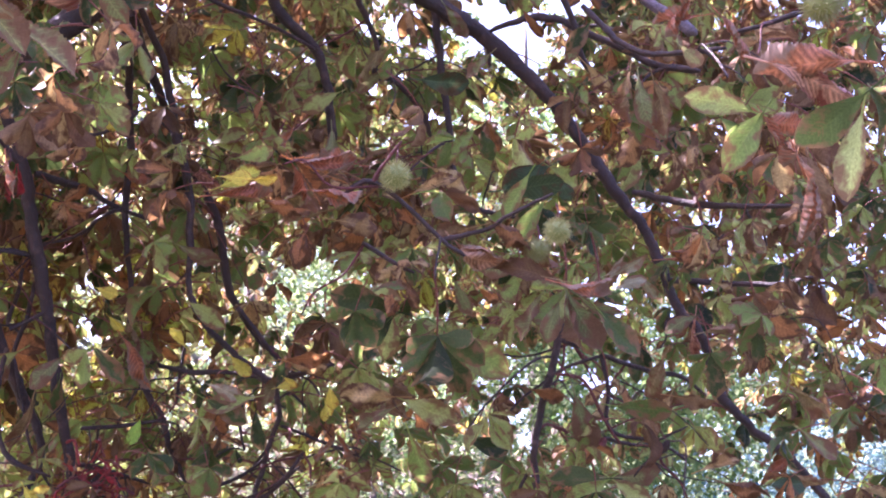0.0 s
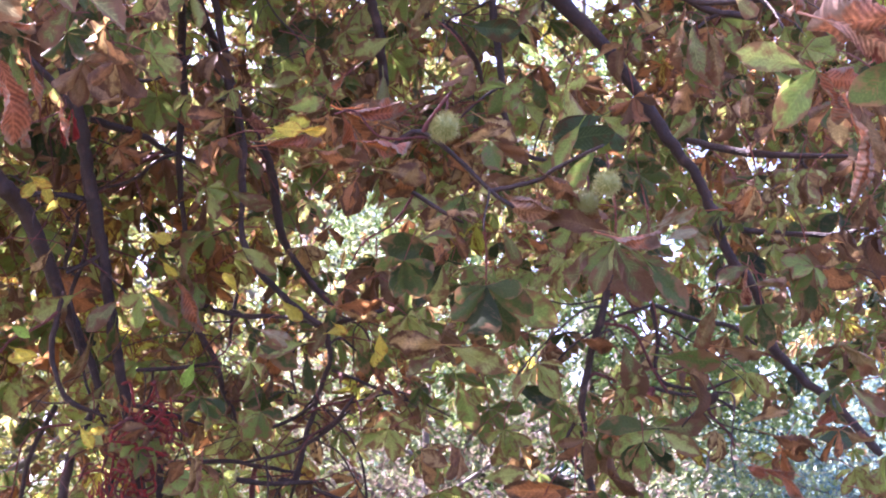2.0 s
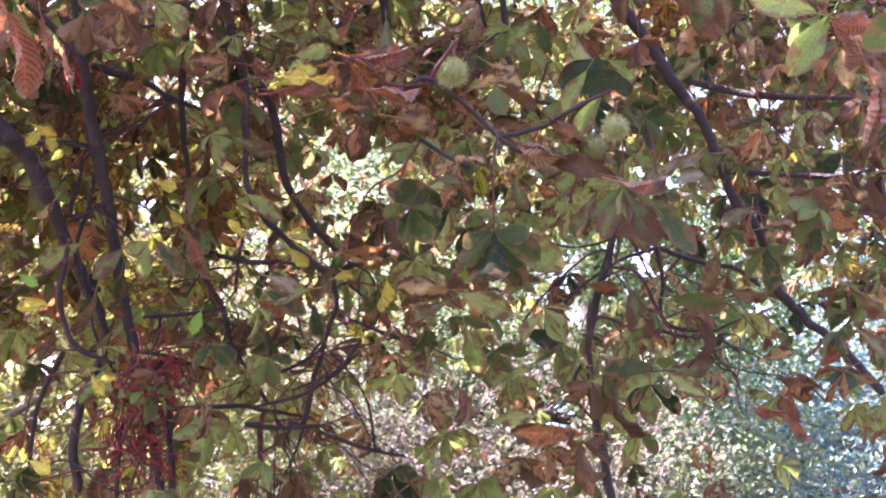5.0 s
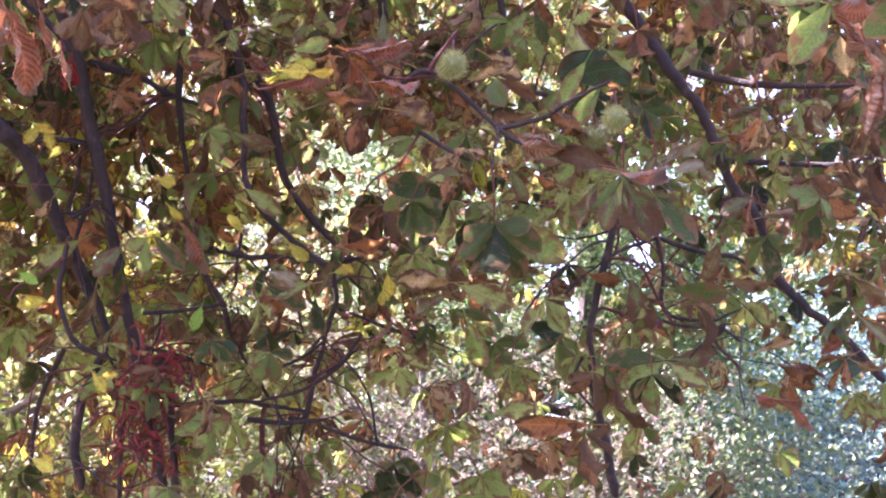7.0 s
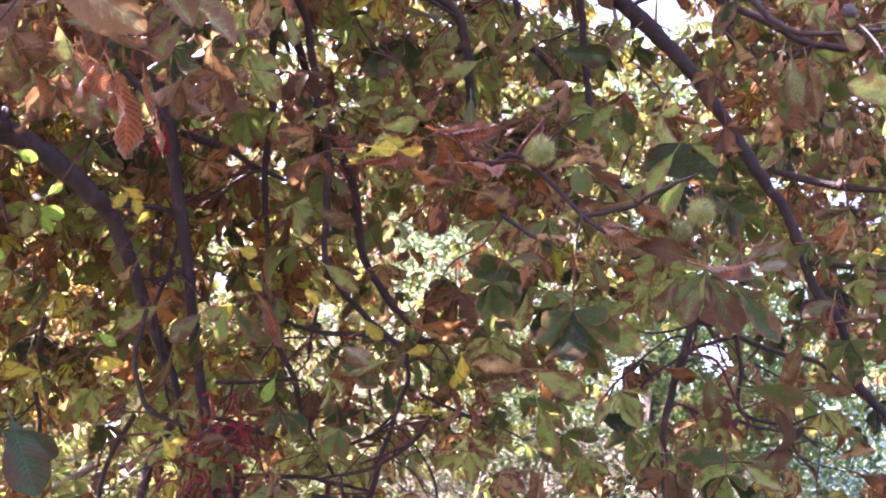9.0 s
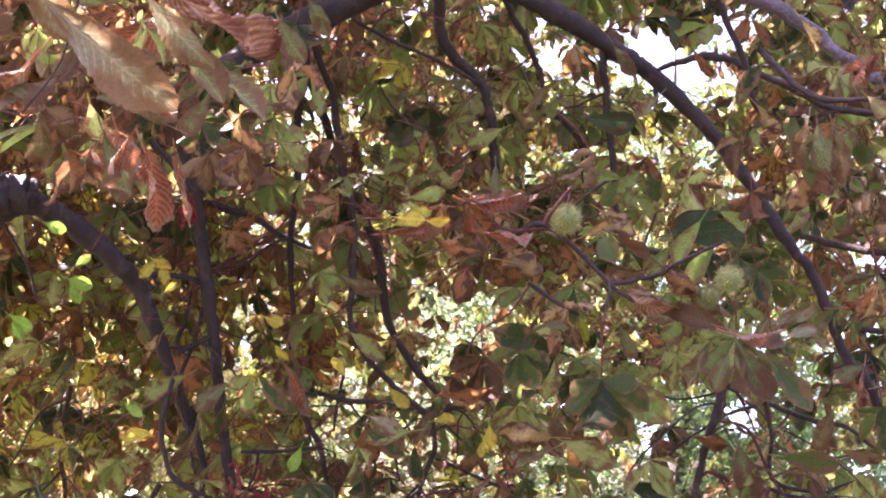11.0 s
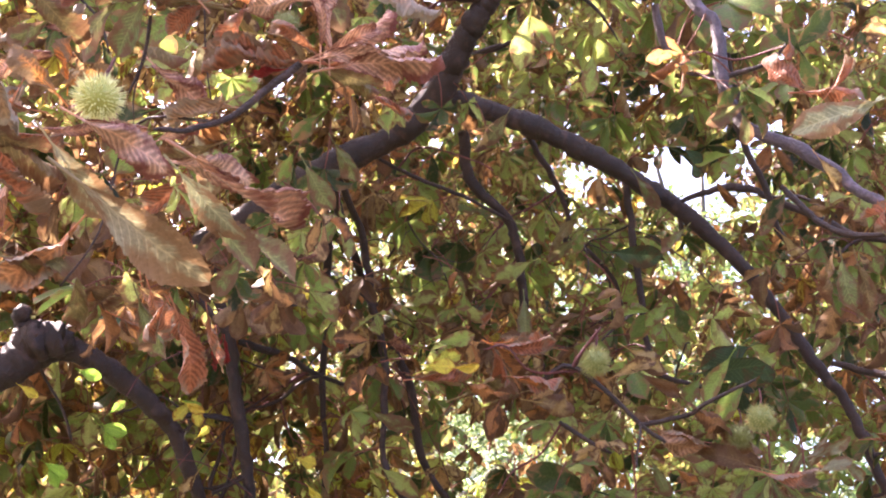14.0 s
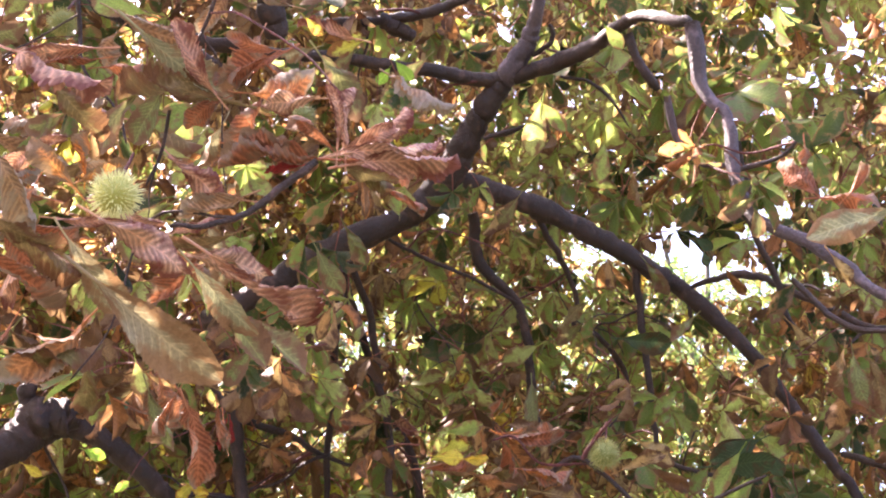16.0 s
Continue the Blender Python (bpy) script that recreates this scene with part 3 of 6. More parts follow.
wood("twig", [(0.248, 2.001, 2.707, 0.0069), (0.295, 1.998, 2.648, 0.0062), (0.340, 1.984, 2.605, 0.0055), (0.402, 1.954, 2.585, 0.0048), (0.476, 1.915, 2.573, 0.0042)])
wood("twig", [(0.480, 1.903, 2.594, 0.0050), (0.533, 1.886, 2.599, 0.0044), (0.594, 1.862, 2.610, 0.0037)])
wood("twig", [(-0.394, 1.129, 2.448, 0.0047), (-0.429, 1.125, 2.413, 0.0041), (-0.463, 1.119, 2.377, 0.0035), (-0.501, 1.103, 2.353, 0.0029), (-0.536, 1.080, 2.341, 0.0024)], "dark grey-brown twig tip")
wood("twig", [(-0.566, 1.095, 2.501, 0.0023), (-0.577, 1.118, 2.458, 0.0020), (-0.595, 1.132, 2.422, 0.0017)])
wood("twig", [(-0.535, 1.104, 2.683, 0.0030), (-0.548, 1.122, 2.655, 0.0027), (-0.567, 1.139, 2.622, 0.0024)])
wood("twig", [(-0.731, 1.124, 2.711, 0.0038), (-0.732, 1.159, 2.666, 0.0032), (-0.736, 1.179, 2.637, 0.0026)])
wood("branch", [(-0.764, 1.912, 3.400, 0.0267), (-0.765, 1.963, 3.337, 0.0255), (-0.757, 2.007, 3.283, 0.0206)], "dark broken stub")
wood("branch", [(-0.712, 2.124, 3.404, 0.0115), (-0.638, 2.136, 3.416, 0.0128), (-0.552, 2.146, 3.431, 0.0128), (-0.477, 2.150, 3.445, 0.0122), (-0.394, 2.143, 3.473, 0.0109), (-0.312, 2.121, 3.514, 0.0096)])
wood("branch", [(-0.570, 2.143, 3.429, 0.0166), (-0.534, 2.162, 3.414, 0.0166), (-0.498, 2.179, 3.403, 0.0128)])
wood("twig", [(0.035, 1.836, 2.994, 0.0052), (0.054, 1.879, 2.925, 0.0052), (0.098, 1.899, 2.888, 0.0052), (0.152, 1.897, 2.883, 0.0052)], "pale grey twig")
wood("twig", [(0.152, 1.814, 2.825, 0.0050), (0.221, 1.797, 2.840, 0.0042), (0.258, 1.770, 2.875, 0.0033)])
wood("twig", [(-0.338, 2.199, 3.144, 0.0051), (-0.272, 2.194, 3.163, 0.0041)])
wood("branch", [(-0.032, 1.933, 3.206, 0.0104), (-0.011, 1.965, 3.161, 0.0085), (0.026, 1.996, 3.115, 0.0066)])
wood("twig", [(-1.107, 3.059, 2.072, 0.0062), (-1.165, 3.054, 1.930, 0.0059), (-1.180, 3.062, 1.738, 0.0056)])
wood("twig", [(-1.367, 3.040, 2.313, 0.0058), (-1.385, 3.061, 2.169, 0.0058), (-1.364, 3.093, 2.030, 0.0058), (-1.374, 3.106, 1.860, 0.0058)])
wood("branch", [(-1.299, 2.322, 2.549, 0.0331), (-1.270, 2.322, 2.558, 0.0393), (-1.235, 2.336, 2.568, 0.0380), (-1.204, 2.351, 2.570, 0.0291)], "blunt knob")
wood("branch", [(-1.298, 2.331, 2.559, 0.0230), (-1.308, 2.310, 2.601, 0.0191), (-1.302, 2.300, 2.633, 0.0140)], "short broken stub")

wood("twig", [(-0.236, 2.191, 3.350, 0.0057), (-0.203, 2.166, 3.355, 0.0050), (-0.188, 2.146, 3.366, 0.0050), (-0.195, 2.122, 3.381, 0.0037)])
wood("twig", [(-0.176, 2.189, 3.290, 0.0043), (-0.110, 2.199, 3.279, 0.0037), (-0.062, 2.234, 3.247, 0.0031), (-0.027, 2.273, 3.205, 0.0025)])
wood("twig", [(-0.337, 2.315, 3.224, 0.0051), (-0.293, 2.282, 3.208, 0.0050), (-0.258, 2.243, 3.200, 0.0037)])
wood("twig", [(-0.498, 2.848, 2.400, 0.0074), (-0.455, 2.869, 2.342, 0.0067), (-0.410, 2.888, 2.289, 0.0061), (-0.378, 2.898, 2.263, 0.0047)])
wood("twig", [(-0.588, 2.817, 1.904, 0.0052), (-0.482, 2.833, 1.928, 0.0052), (-0.405, 2.840, 1.971, 0.0046), (-0.344, 2.841, 2.024, 0.0033)])
wood("twig", [(-0.585, 2.770, 1.862, 0.0064), (-0.505, 2.785, 1.854, 0.0058), (-0.419, 2.798, 1.860, 0.0038)])
wood("branch", [(-0.797, 2.808, 2.001, 0.0086), (-0.777, 2.822, 1.925, 0.0086), (-0.771, 2.831, 1.849, 0.0080), (-0.763, 2.838, 1.761, 0.0080), (-0.756, 2.842, 1.623, 0.0073)])
wood("twig", [(-0.873, 2.800, 1.881, 0.0060), (-0.878, 2.804, 1.800, 0.0060), (-0.880, 2.807, 1.676, 0.0053)])
wood("twig", [(-0.594, 3.019, 1.911, 0.0063), (-0.601, 3.025, 1.817, 0.0070), (-0.574, 3.034, 1.696, 0.0063), (-0.567, 3.036, 1.591, 0.0056)], "dark red twig")
wood("twig", [(-0.325, 3.065, 1.812, 0.0028), (-0.343, 3.054, 1.935, 0.0028), (-0.396, 3.038, 2.018, 0.0028), (-0.450, 3.024, 2.073, 0.0028)])
wood("twig", [(-0.467, 2.820, 2.058, 0.0033), (-0.478, 2.809, 2.116, 0.0033), (-0.471, 2.802, 2.160, 0.0033), (-0.447, 2.801, 2.188, 0.0026)])
wood("twig", [(-0.867, 2.794, 1.950, 0.0040), (-0.925, 2.763, 2.051, 0.0040), (-0.947, 2.740, 2.150, 0.0033), (-0.967, 2.710, 2.262, 0.0033)])
wood("twig", [(-0.941, 2.728, 2.437, 0.0054), (-0.956, 2.744, 2.361, 0.0054), (-0.982, 2.753, 2.285, 0.0047), (-0.994, 2.764, 2.221, 0.0040)])
wood("twig", [(-0.976, 2.694, 2.317, 0.0053), (-0.929, 2.703, 2.344, 0.0053), (-0.893, 2.708, 2.370, 0.0046)])
wood("twig", [(0.238, 2.795, 2.301, 0.0078), (0.295, 2.796, 2.273, 0.0059)])
wood("twig", [(0.390, 2.475, 1.990, 0.0057), (0.408, 2.453, 1.983, 0.0091), (0.419, 2.438, 1.998, 0.0034)], "dark knobbly bud cluster")
wood("twig", [(0.399, 2.454, 1.983, 0.0045), (0.388, 2.448, 1.967, 0.0034), (0.380, 2.441, 1.955, 0.0023)], "dark knobbly bud cluster")
wood("twig", [(0.300, 2.537, 2.007, 0.0070), (0.307, 2.534, 2.023, 0.0058)], "dark red bud")

# side twigs spring from the branches and hang, and finer ones from them
sprout = np.random.RandomState(21)


def side_twig(p, low, high, thick, label=""):
    i, f = sprout.randint(len(p) - 1), sprout.rand()
    q = p[i] * (1 - f) + p[i + 1] * f
    a, size = sprout.uniform(0, 6.28), sprout.uniform(low, high)
    d = np.array((math.cos(a), 0.7 * math.sin(a), sprout.uniform(-0.9, 0.35)))
    d = d / np.linalg.norm(d) * size
    r = min(q[3] * 0.6, thick)
    bow = sprout.normal(0, 0.12, 3) * size
    e = q[:3] + d
    wood("twig", [(*q[:3], r), (*(q[:3] + d * 0.5 + bow), r * 0.85), (*(e + (0, 0, -0.12 * size)), r * 0.7), (*(e + d * 0.3 + (0, 0, -0.3 * size)), r * 0.75)], label)
    TIPS.append((e + d * 0.3, math.degrees(math.atan2(d[0], d[1]))))


for k in range(90):
    side_twig(GROWN[3 + sprout.randint(len(GROWN) - 3)], 0.06, 0.18, sprout.uniform(0.003, 0.0055), "thin red-brown twig" if k % 2 == 0 else "")
for k in range(230):
    p = GROWN[3 + sprout.randint(len(GROWN) - 3)]
    if p[:, 1].min() > 2.35:
        side_twig(p, 0.05, 0.26, sprout.uniform(0.0018, 0.0034), "thin red-brown twig" if k % 3 == 0 else "")

# ---- the chestnut tree: leaves ----
def leaflet(rng, length, width, nu, nv, fold, droop, curl, wave, ridge=0.0, twist=0.0, ragged=0.0, crumple=0.0):
    """One leaflet along +y, its upper side to +z: rows of vertices, and u, v."""
    v = np.linspace(0, 1, nv + 1)
    u = np.linspace(-1, 1, nu + 1)
    shape = np.clip(np.sin(np.pi * v**1.58), 0, 1) ** 0.66 * (1 - 0.18 * v**8)
    shape[0], shape[-1] = 0.035, 0.012
    half = width / 2 * shape * (1 + ragged * (rng.rand(nv + 1) - 0.5))
    bend = droop * v
    y = np.cumsum(np.r_[0, np.cos(bend[1:])]) * length / nv
    z = -np.cumsum(np.r_[0, np.sin(bend[1:])]) * length / nv
    uu, vv = np.meshgrid(u, v)
    h = half[:, None] * np.ones_like(uu)
    ang = curl * uu
    off = h * (np.sin(ang) / curl if abs(curl) > 0.05 else uu)
    lift = h * ((1 - np.cos(ang)) / curl if abs(curl) > 0.05 else 0 * uu) + fold * h * np.abs(uu)
    ph = rng.rand(4) * 6.28
    lift = lift + wave * length * np.abs(uu) * (np.sin(9 * vv + ph[0] + 1.3 * np.sign(uu)) * 0.6 + np.sin(21 * vv + ph[1] + np.sign(uu)) * 0.4)
    lift = lift + ridge * length * (1.3 * np.abs(np.sin(np.pi * 13.0 * (vv - 0.175 * np.abs(uu)))) - 0.8) * np.minimum(1, 3 * np.abs(uu)) * np.sin(np.pi * vv) ** 0.6
    for k in range(3 if crumple else 0):
        c, e, g = rng.uniform(1.5, 4.5), rng.uniform(5, 14), rng.rand() * 6.28
        lift = lift + crumple * length * np.sin(c * uu + e * vv + g) * np.sin(np.pi * vv)
    sway = wave * length * 1.2 * np.sin(2.6 * vv + ph[2]) * vv
    nb = bend[:, None]
    tw = twist * vv
    off, lift = off * np.cos(tw) - lift * np.sin(tw), off * np.sin(tw) + lift * np.cos(tw)
    verts = np.stack([off + sway, y[:, None] + lift * np.sin(nb), z[:, None] + lift * np.cos(nb)], -1).reshape(-1, 3)
    uv = np.stack([uu * 0.5 + 0.5, vv], -1).reshape(-1, 2)
    i, j = np.meshgrid(np.arange(nv), np.arange(nu), indexing="ij")
    w = nu + 1
    faces = np.stack([i * w + j, i * w + j + 1, (i + 1) * w + j + 1, (i + 1) * w + j], -1).reshape(-1, 4)
    return verts, faces, uv


def palm_leaf(seed, dry=0.0, nu=4, nv=8, fingers=7, stalk=True):
    """A compound leaf one unit long from its hub: leaflets fanned about +y, drooping to -z, on a thin stalk."""
    rng = np.random.RandomState(seed)
    V, Q, U = [], [], []
    at = 0
    spread = radians(100 if fingers > 5 else 78)
    for k in range(fingers):
        f = 0 if fingers == 1 else (k / (fingers - 1) * 2 - 1)
        if dry > 0.4 and rng.rand() < 0.15 and fingers > 4:
            continue
        a = f * spread + rng.normal(0, 0.13)
        size = (1 - 0.42 * abs(f) ** 1.5) * rng.uniform(0.86, 1.08)
        wid = size * rng.uniform(0.42, 0.59) * (1 - 0.25 * dry)
        v, q, uv = leaflet(rng, size, wid, nu, nv, rng.uniform(0.05, 0.5), rng.uniform(0.2, 1.1) + dry * rng.uniform(-0.5, 1.1), (0.3 + dry) * rng.uniform(0.3, 1.9) * rng.choice((1, 1, -1)), 0.028 + 0.035 * dry, 0.0, rng.uniform(-0.6, 0.6) * (0.5 + dry), 0.1 + 0.2 * dry)
        pitch, tw = rng.normal(-0.18, 0.18) - 0.3 * dry * rng.rand(), rng.normal(0, 0.28 + 0.4 * dry)
        m = np.array((Matrix.Rotation(-a, 3, "Z") @ Matrix.Rotation(pitch, 3, "X") @ Matrix.Rotation(tw, 3, "Y")))
        V.append(v @ m.T)
        Q.append(q + at)
        U.append(uv)
        at += len(v)
    blades = sum(len(q) for q in Q)
    if stalk:
        p = [(0, -0.95, -0.10, 0.021), (0.02, -0.5, 0.02, 0.016), (0, 0, 0, 0.020)]
        v, q = tube(p, 2, 4, 0.05, seed)
        V.append(v)
        Q.append(q + at)
        U.append(np.tile((0.5, 0.1), (len(v), 1)))
    return np.vstack(V), np.vstack(Q), np.vstack(U), blades


FRESH = [palm_leaf(10 + k, fingers=(5, 7, 5, 6, 5)[k]) for k in range(5)]
CRISP = [palm_leaf(30 + k, 0.9, 6, 12, 6) for k in range(5)]
TIRED = [palm_leaf(50 + k, 0.5, fingers=(5, 6, 4, 7)[k]) for k in range(4)]
LIGHT = [palm_leaf(70 + k, 0.3, 2, 5, 6) for k in range(8)]
LIGHT_DRY = [palm_leaf(80 + k, 0.8, 2, 5, 5) for k in range(6)]
KINDS = {"green": (FRESH, GREEN), "olive": (TIRED, GREEN), "brown": (TIRED, BROWN), "crisp": (CRISP, BROWN), "dry": (CRISP, DRY), "yellow": (TIRED, YELLOW)}
LABELS = {"green": "green leaf with brown blotches", "olive": "drooping olive-green leaf", "brown": "withered brown leaf", "crisp": "curled crisp brown leaf", "dry": "large curled tan leaf with raised veins", "yellow": "yellow leaf"}
made = {}
for kind, (shapes, mat) in KINDS.items():
    made[kind] = [mesh_of("leaf", v, q, [mat, PETIOLE], u, np.full(len(v), 0.0), slots=np.arange(len(q)) >= b) for v, q, u, b in shapes]
turn = 0


def leaf(kind, x, y, z, rx, ry, rz, size):
    global turn
    turn += 1
    ob = child("leaf", made[kind][turn % len(made[kind])], tree, LABELS[kind])
    ob.matrix_local = Matrix.Translation(-Vector(BASE)) @ pose(x, y, z, rx, ry, rz) @ Matrix.Scale(size, 4)
    return ob


def single(seed, curl, droop, wave, fold, wide, nu=10, nv=78):
    """One leaflet, one unit long, with its short stalk."""
    r = np.random.RandomState(seed)
    v, q, u = leaflet(r, 1.0, wide, nu, nv, fold, droop, curl, wave, 0.034 if abs(curl) > 1.0 else 0.020 if abs(curl) > 0.4 else 0.006, r.uniform(-1.3, 1.3) * min(1.0, abs(curl)), 0.22 * min(1.0, abs(curl)), 0.030 if abs(curl) > 0.6 else 0.008)
    sv, sq = tube([(0, -0.22, 0.02, 0.014), (0, -0.08, 0.015, 0.011), (0, 0.3, -0.012 - 0.04 * droop, 0.010)], 3, 5, 0.05, seed)
    return np.vstack([v, sv]), np.vstack([q, sq + len(v)]), np.vstack([u, np.tile((0.5, 0.1), (len(sv), 1))])


# kind: material, curl, droop, wave, fold, width, label
BLADES = {
    "pale": (DRY_PALE, 0.7, 0.7, 0.030, 0.20, 0.38, "pale green-tan withering leaflet with raised veins"),
    "curl": (DRY, 2.4, 1.2, 0.095, 0.10, 0.56, "curled pinkish-brown dry leaflet"),
    "tan": (DRY_TAN, 1.7, 0.8, 0.06, 0.20, 0.46, "drooping tan leaflet"),
    "spear": (ORANGE, 1.5, 0.8, 0.05, 0.2, 0.20, "narrow rolled orange-brown leaflet"),
    "pink": (PINK, 1.9, 0.9, 0.09, 0.15, 0.44, "ruffled pale pink-brown dry leaflet"),
    "rust": (RUST, 2.3, 1.0, 0.08, 0.15, 0.54, "rolled rust-brown leaflet"),
    "orange": (ORANGE, 1.6, 0.6, 0.055, 0.2, 0.46, "orange dry leaflet, backlit glow in its colour"),
    "scarlet": (SCARLET, 1.4, 0.4, 0.04, 0.3, 0.36, "small scarlet withered leaflet"),
    "red": (RUST, 1.9, 0.4, 0.030, 0.3, 0.30, "rolled red-brown leaflet"),
    "green": (GREEN, 0.3, 0.45, 0.022, 0.14, 0.44, "green leaflet with browned edge"),
    "bright": (BACKLIT, 0.2, 0.3, 0.015, 0.1, 0.52, "green leaflet, backlight in its colour"),
    "dark": (DARK, 0.25, 0.4, 0.015, 0.1, 0.56, "dark green leaflet, also used for silhouettes"),
    "olive": (OLIVE, 0.6, 0.6, 0.03, 0.18, 0.42, "olive-brown leaflet"),
    "brown": (BROWN, 1.1, 0.8, 0.05, 0.18, 0.44, "withered brown leaflet"),
    "gold": (SUNLIT_GOLD, 0.6, 0.4, 0.025, 0.15, 0.52, "golden-yellow leaflet, sunlight in its colour"),
    "yellow": (YELLOW, 0.6, 0.4, 0.025, 0.15, 0.48, "yellow leaflet"),
}
blade_meshes = {}
for seed, (kind, (mat, curl, droop, wave, fold, wide, _)) in enumerate(BLADES.items()):
    for k in range(4):
        f = (1.0, 0.7, -0.6, 1.25)[k]
        v, q, u = single(200 + 7 * seed + k, curl * f, droop * (1.0, 0.6, 1.2, 0.9)[k], wave, fold, wide * (1.0, 0.92, 1.05, 0.97)[k])
        blade_meshes[kind, k] = mesh_of("leaflet", v, q, [mat], u, np.zeros(len(v)))


def blade(kind, x, y, z, rx, ry, rz, size):
    global turn
    turn += 1
    ob = child("leaflet", blade_meshes[kind, turn % 4], tree, BLADES[kind][6])
    ob.matrix_local = Matrix.Translation(-Vector(BASE)) @ pose(x, y, z, rx, ry, rz) @ Matrix.Scale(size, 4)
    return ob


blade("pale", -0.571, 0.997, 2.237, -130, 54, 172, 0.173)
blade("pink", -0.558, 0.955, 2.284, -128, 55, 151, 0.109)
blade("pink", -0.483, 1.075, 2.301, -123, 67, -179, 0.164)
blade("olive", -0.512, 1.170, 2.301, -82, 45, -153, 0.108)
blade("pale", -0.524, 1.133, 2.319, -117, 38, 162, 0.108)
blade("pale", -0.619, 1.017, 2.296, -124, 25, 163, 0.112)
blade("tan", -0.677, 0.964, 2.285, -151, 56, 149, 0.114)
blade("rust", -0.697, 0.987, 2.269, -133, 60, 167, 0.118)
blade("pink", -0.698, 0.962, 2.497, -139, 38, 100, 0.137)
blade("tan", -0.685, 1.032, 2.506, -97, 46, -171, 0.093)
blade("pale", -0.592, 1.032, 2.572, -144, 32, 149, 0.138)
blade("tan", -0.501, 1.110, 2.519, 161, -75, -51, 0.150)
blade("rust", -0.435, 1.093, 2.576, -104, -46, -138, 0.093)
blade("curl", -0.482, 1.109, 2.531, -172, 18, 101, 0.096)
blade("pink", -0.372, 1.174, 2.482, 116, 10, -25, 0.093)
blade("pink", -0.385, 1.188, 2.493, 161, 27, 83, 0.110)
blade("pink", -0.362, 1.165, 2.463, 173, 63, 74, 0.128)
blade("tan", -0.381, 1.178, 2.473, -149, 52, 132, 0.083)
blade("rust", -0.395, 1.137, 2.455, -18, -75, 134, 0.122)
blade("rust", -0.497, 1.138, 2.477, -127, 73, 141, 0.088)
blade("curl", -0.471, 1.122, 2.399, -128, -64, -141, 0.092)
blade("orange", -0.652, 1.074, 2.388, 108, -47, 16, 0.085)
blade("orange", -0.641, 1.073, 2.400, 106, -2, -2, 0.064)
blade("orange", -0.647, 1.073, 2.395, 146, 60, 48, 0.061)
blade("curl", -0.656, 0.898, 2.332, -130, 43, -173, 0.104)
blade("tan", -0.663, 0.949, 2.281, -147, 43, 147, 0.079)
blade("rust", -0.347, 1.289, 2.498, -158, 53, 125, 0.068)
blade("rust", -0.581, 1.290, 2.225, -101, -24, -162, 0.062)
blade("rust", -0.570, 1.299, 2.214, -81, 39, -112, 0.103)
blade("red", -0.551, 1.354, 2.235, -114, 2, 173, 0.061)
blade("olive", -0.630, 1.321, 2.243, -124, 15, 179, 0.092)
blade("tan", -0.732, 1.159, 2.232, -173, 37, 114, 0.106)
blade("curl", -0.655, 1.178, 2.278, -124, -6, -106, 0.128)
blade("green", -0.645, 1.303, 2.273, -130, 17, -166, 0.052)
blade("tan", -0.520, 1.259, 2.219, 84, -71, 34, 0.075)
blade("olive", -0.528, 1.320, 2.340, -67, 65, -125, 0.125)
blade("olive", -0.537, 1.428, 2.347, -133, -23, -151, 0.078)
blade("rust", 0.171, 1.220, 2.440, 121, -38, -30, 0.073)
blade("rust", 0.166, 1.235, 2.517, -98, -11, 129, 0.061)
blade("rust", 0.202, 1.218, 2.434, 136, 25, 37, 0.054)
blade("rust", 0.174, 1.222, 2.437, 164, 41, 101, 0.097)
blade("pale", 0.252, 1.216, 2.417, -110, -62, -138, 0.104)
blade("green", 0.205, 1.449, 2.639, 123, 35, 36, 0.085)
blade("green", 0.213, 1.450, 2.635, 126, -40, -10, 0.055)
blade("green", 0.213, 1.450, 2.636, -131, 3, 155, 0.056)
blade("green", -0.669, 1.333, 2.652, 168, -49, -70, 0.070)
blade("green", -0.650, 1.371, 2.606, 98, -74, 5, 0.056)
blade("green", -0.545, 1.790, 2.775, -138, -24, -133, 0.074)
blade("green", -0.594, 1.812, 2.709, -140, -15, -146, 0.064)
blade("olive", -0.599, 1.911, 2.738, -111, 27, 173, 0.100)
blade("olive", -0.570, 1.989, 2.826, -121, 37, -173, 0.093)
blade("yellow", -0.507, 1.733, 3.063, -134, -45, -113, 0.067)
blade("yellow", -0.537, 1.730, 3.056, 117, 45, 36, 0.040)
blade("bright", -0.459, 1.769, 3.030, -142, -16, -144, 0.041)
blade("bright", -0.448, 1.764, 3.039, -114, 41, 173, 0.051)
blade("yellow", -0.531, 1.457, 2.909, -148, 37, 159, 0.042)
blade("rust", -0.258, 1.978, 2.480, -120, -29, -179, 0.052)
blade("spear", -0.251, 1.907, 2.384, -161, 31, 133, 0.101)
blade("brown", -0.249, 1.907, 2.384, -94, 42, -161, 0.097)
blade("rust", -0.249, 1.906, 2.386, -161, 33, 98, 0.109)
blade("rust", -0.256, 1.926, 2.388, -132, 25, 169, 0.085)
blade("spear", -0.249, 1.906, 2.387, 150, 64, 84, 0.063)
blade("yellow", -0.369, 1.906, 2.339, 137, 54, 60, 0.075)
blade("rust", -0.378, 1.908, 2.326, 176, 63, 82, 0.102)
blade("tan", -0.310, 1.974, 2.317, 134, 56, 65, 0.135)
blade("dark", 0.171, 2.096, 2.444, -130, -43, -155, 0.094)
blade("green", 0.142, 2.011, 2.391, -107, -43, 164, 0.096)
blade("green", 0.200, 2.282, 2.512, -136, 67, 165, 0.088)
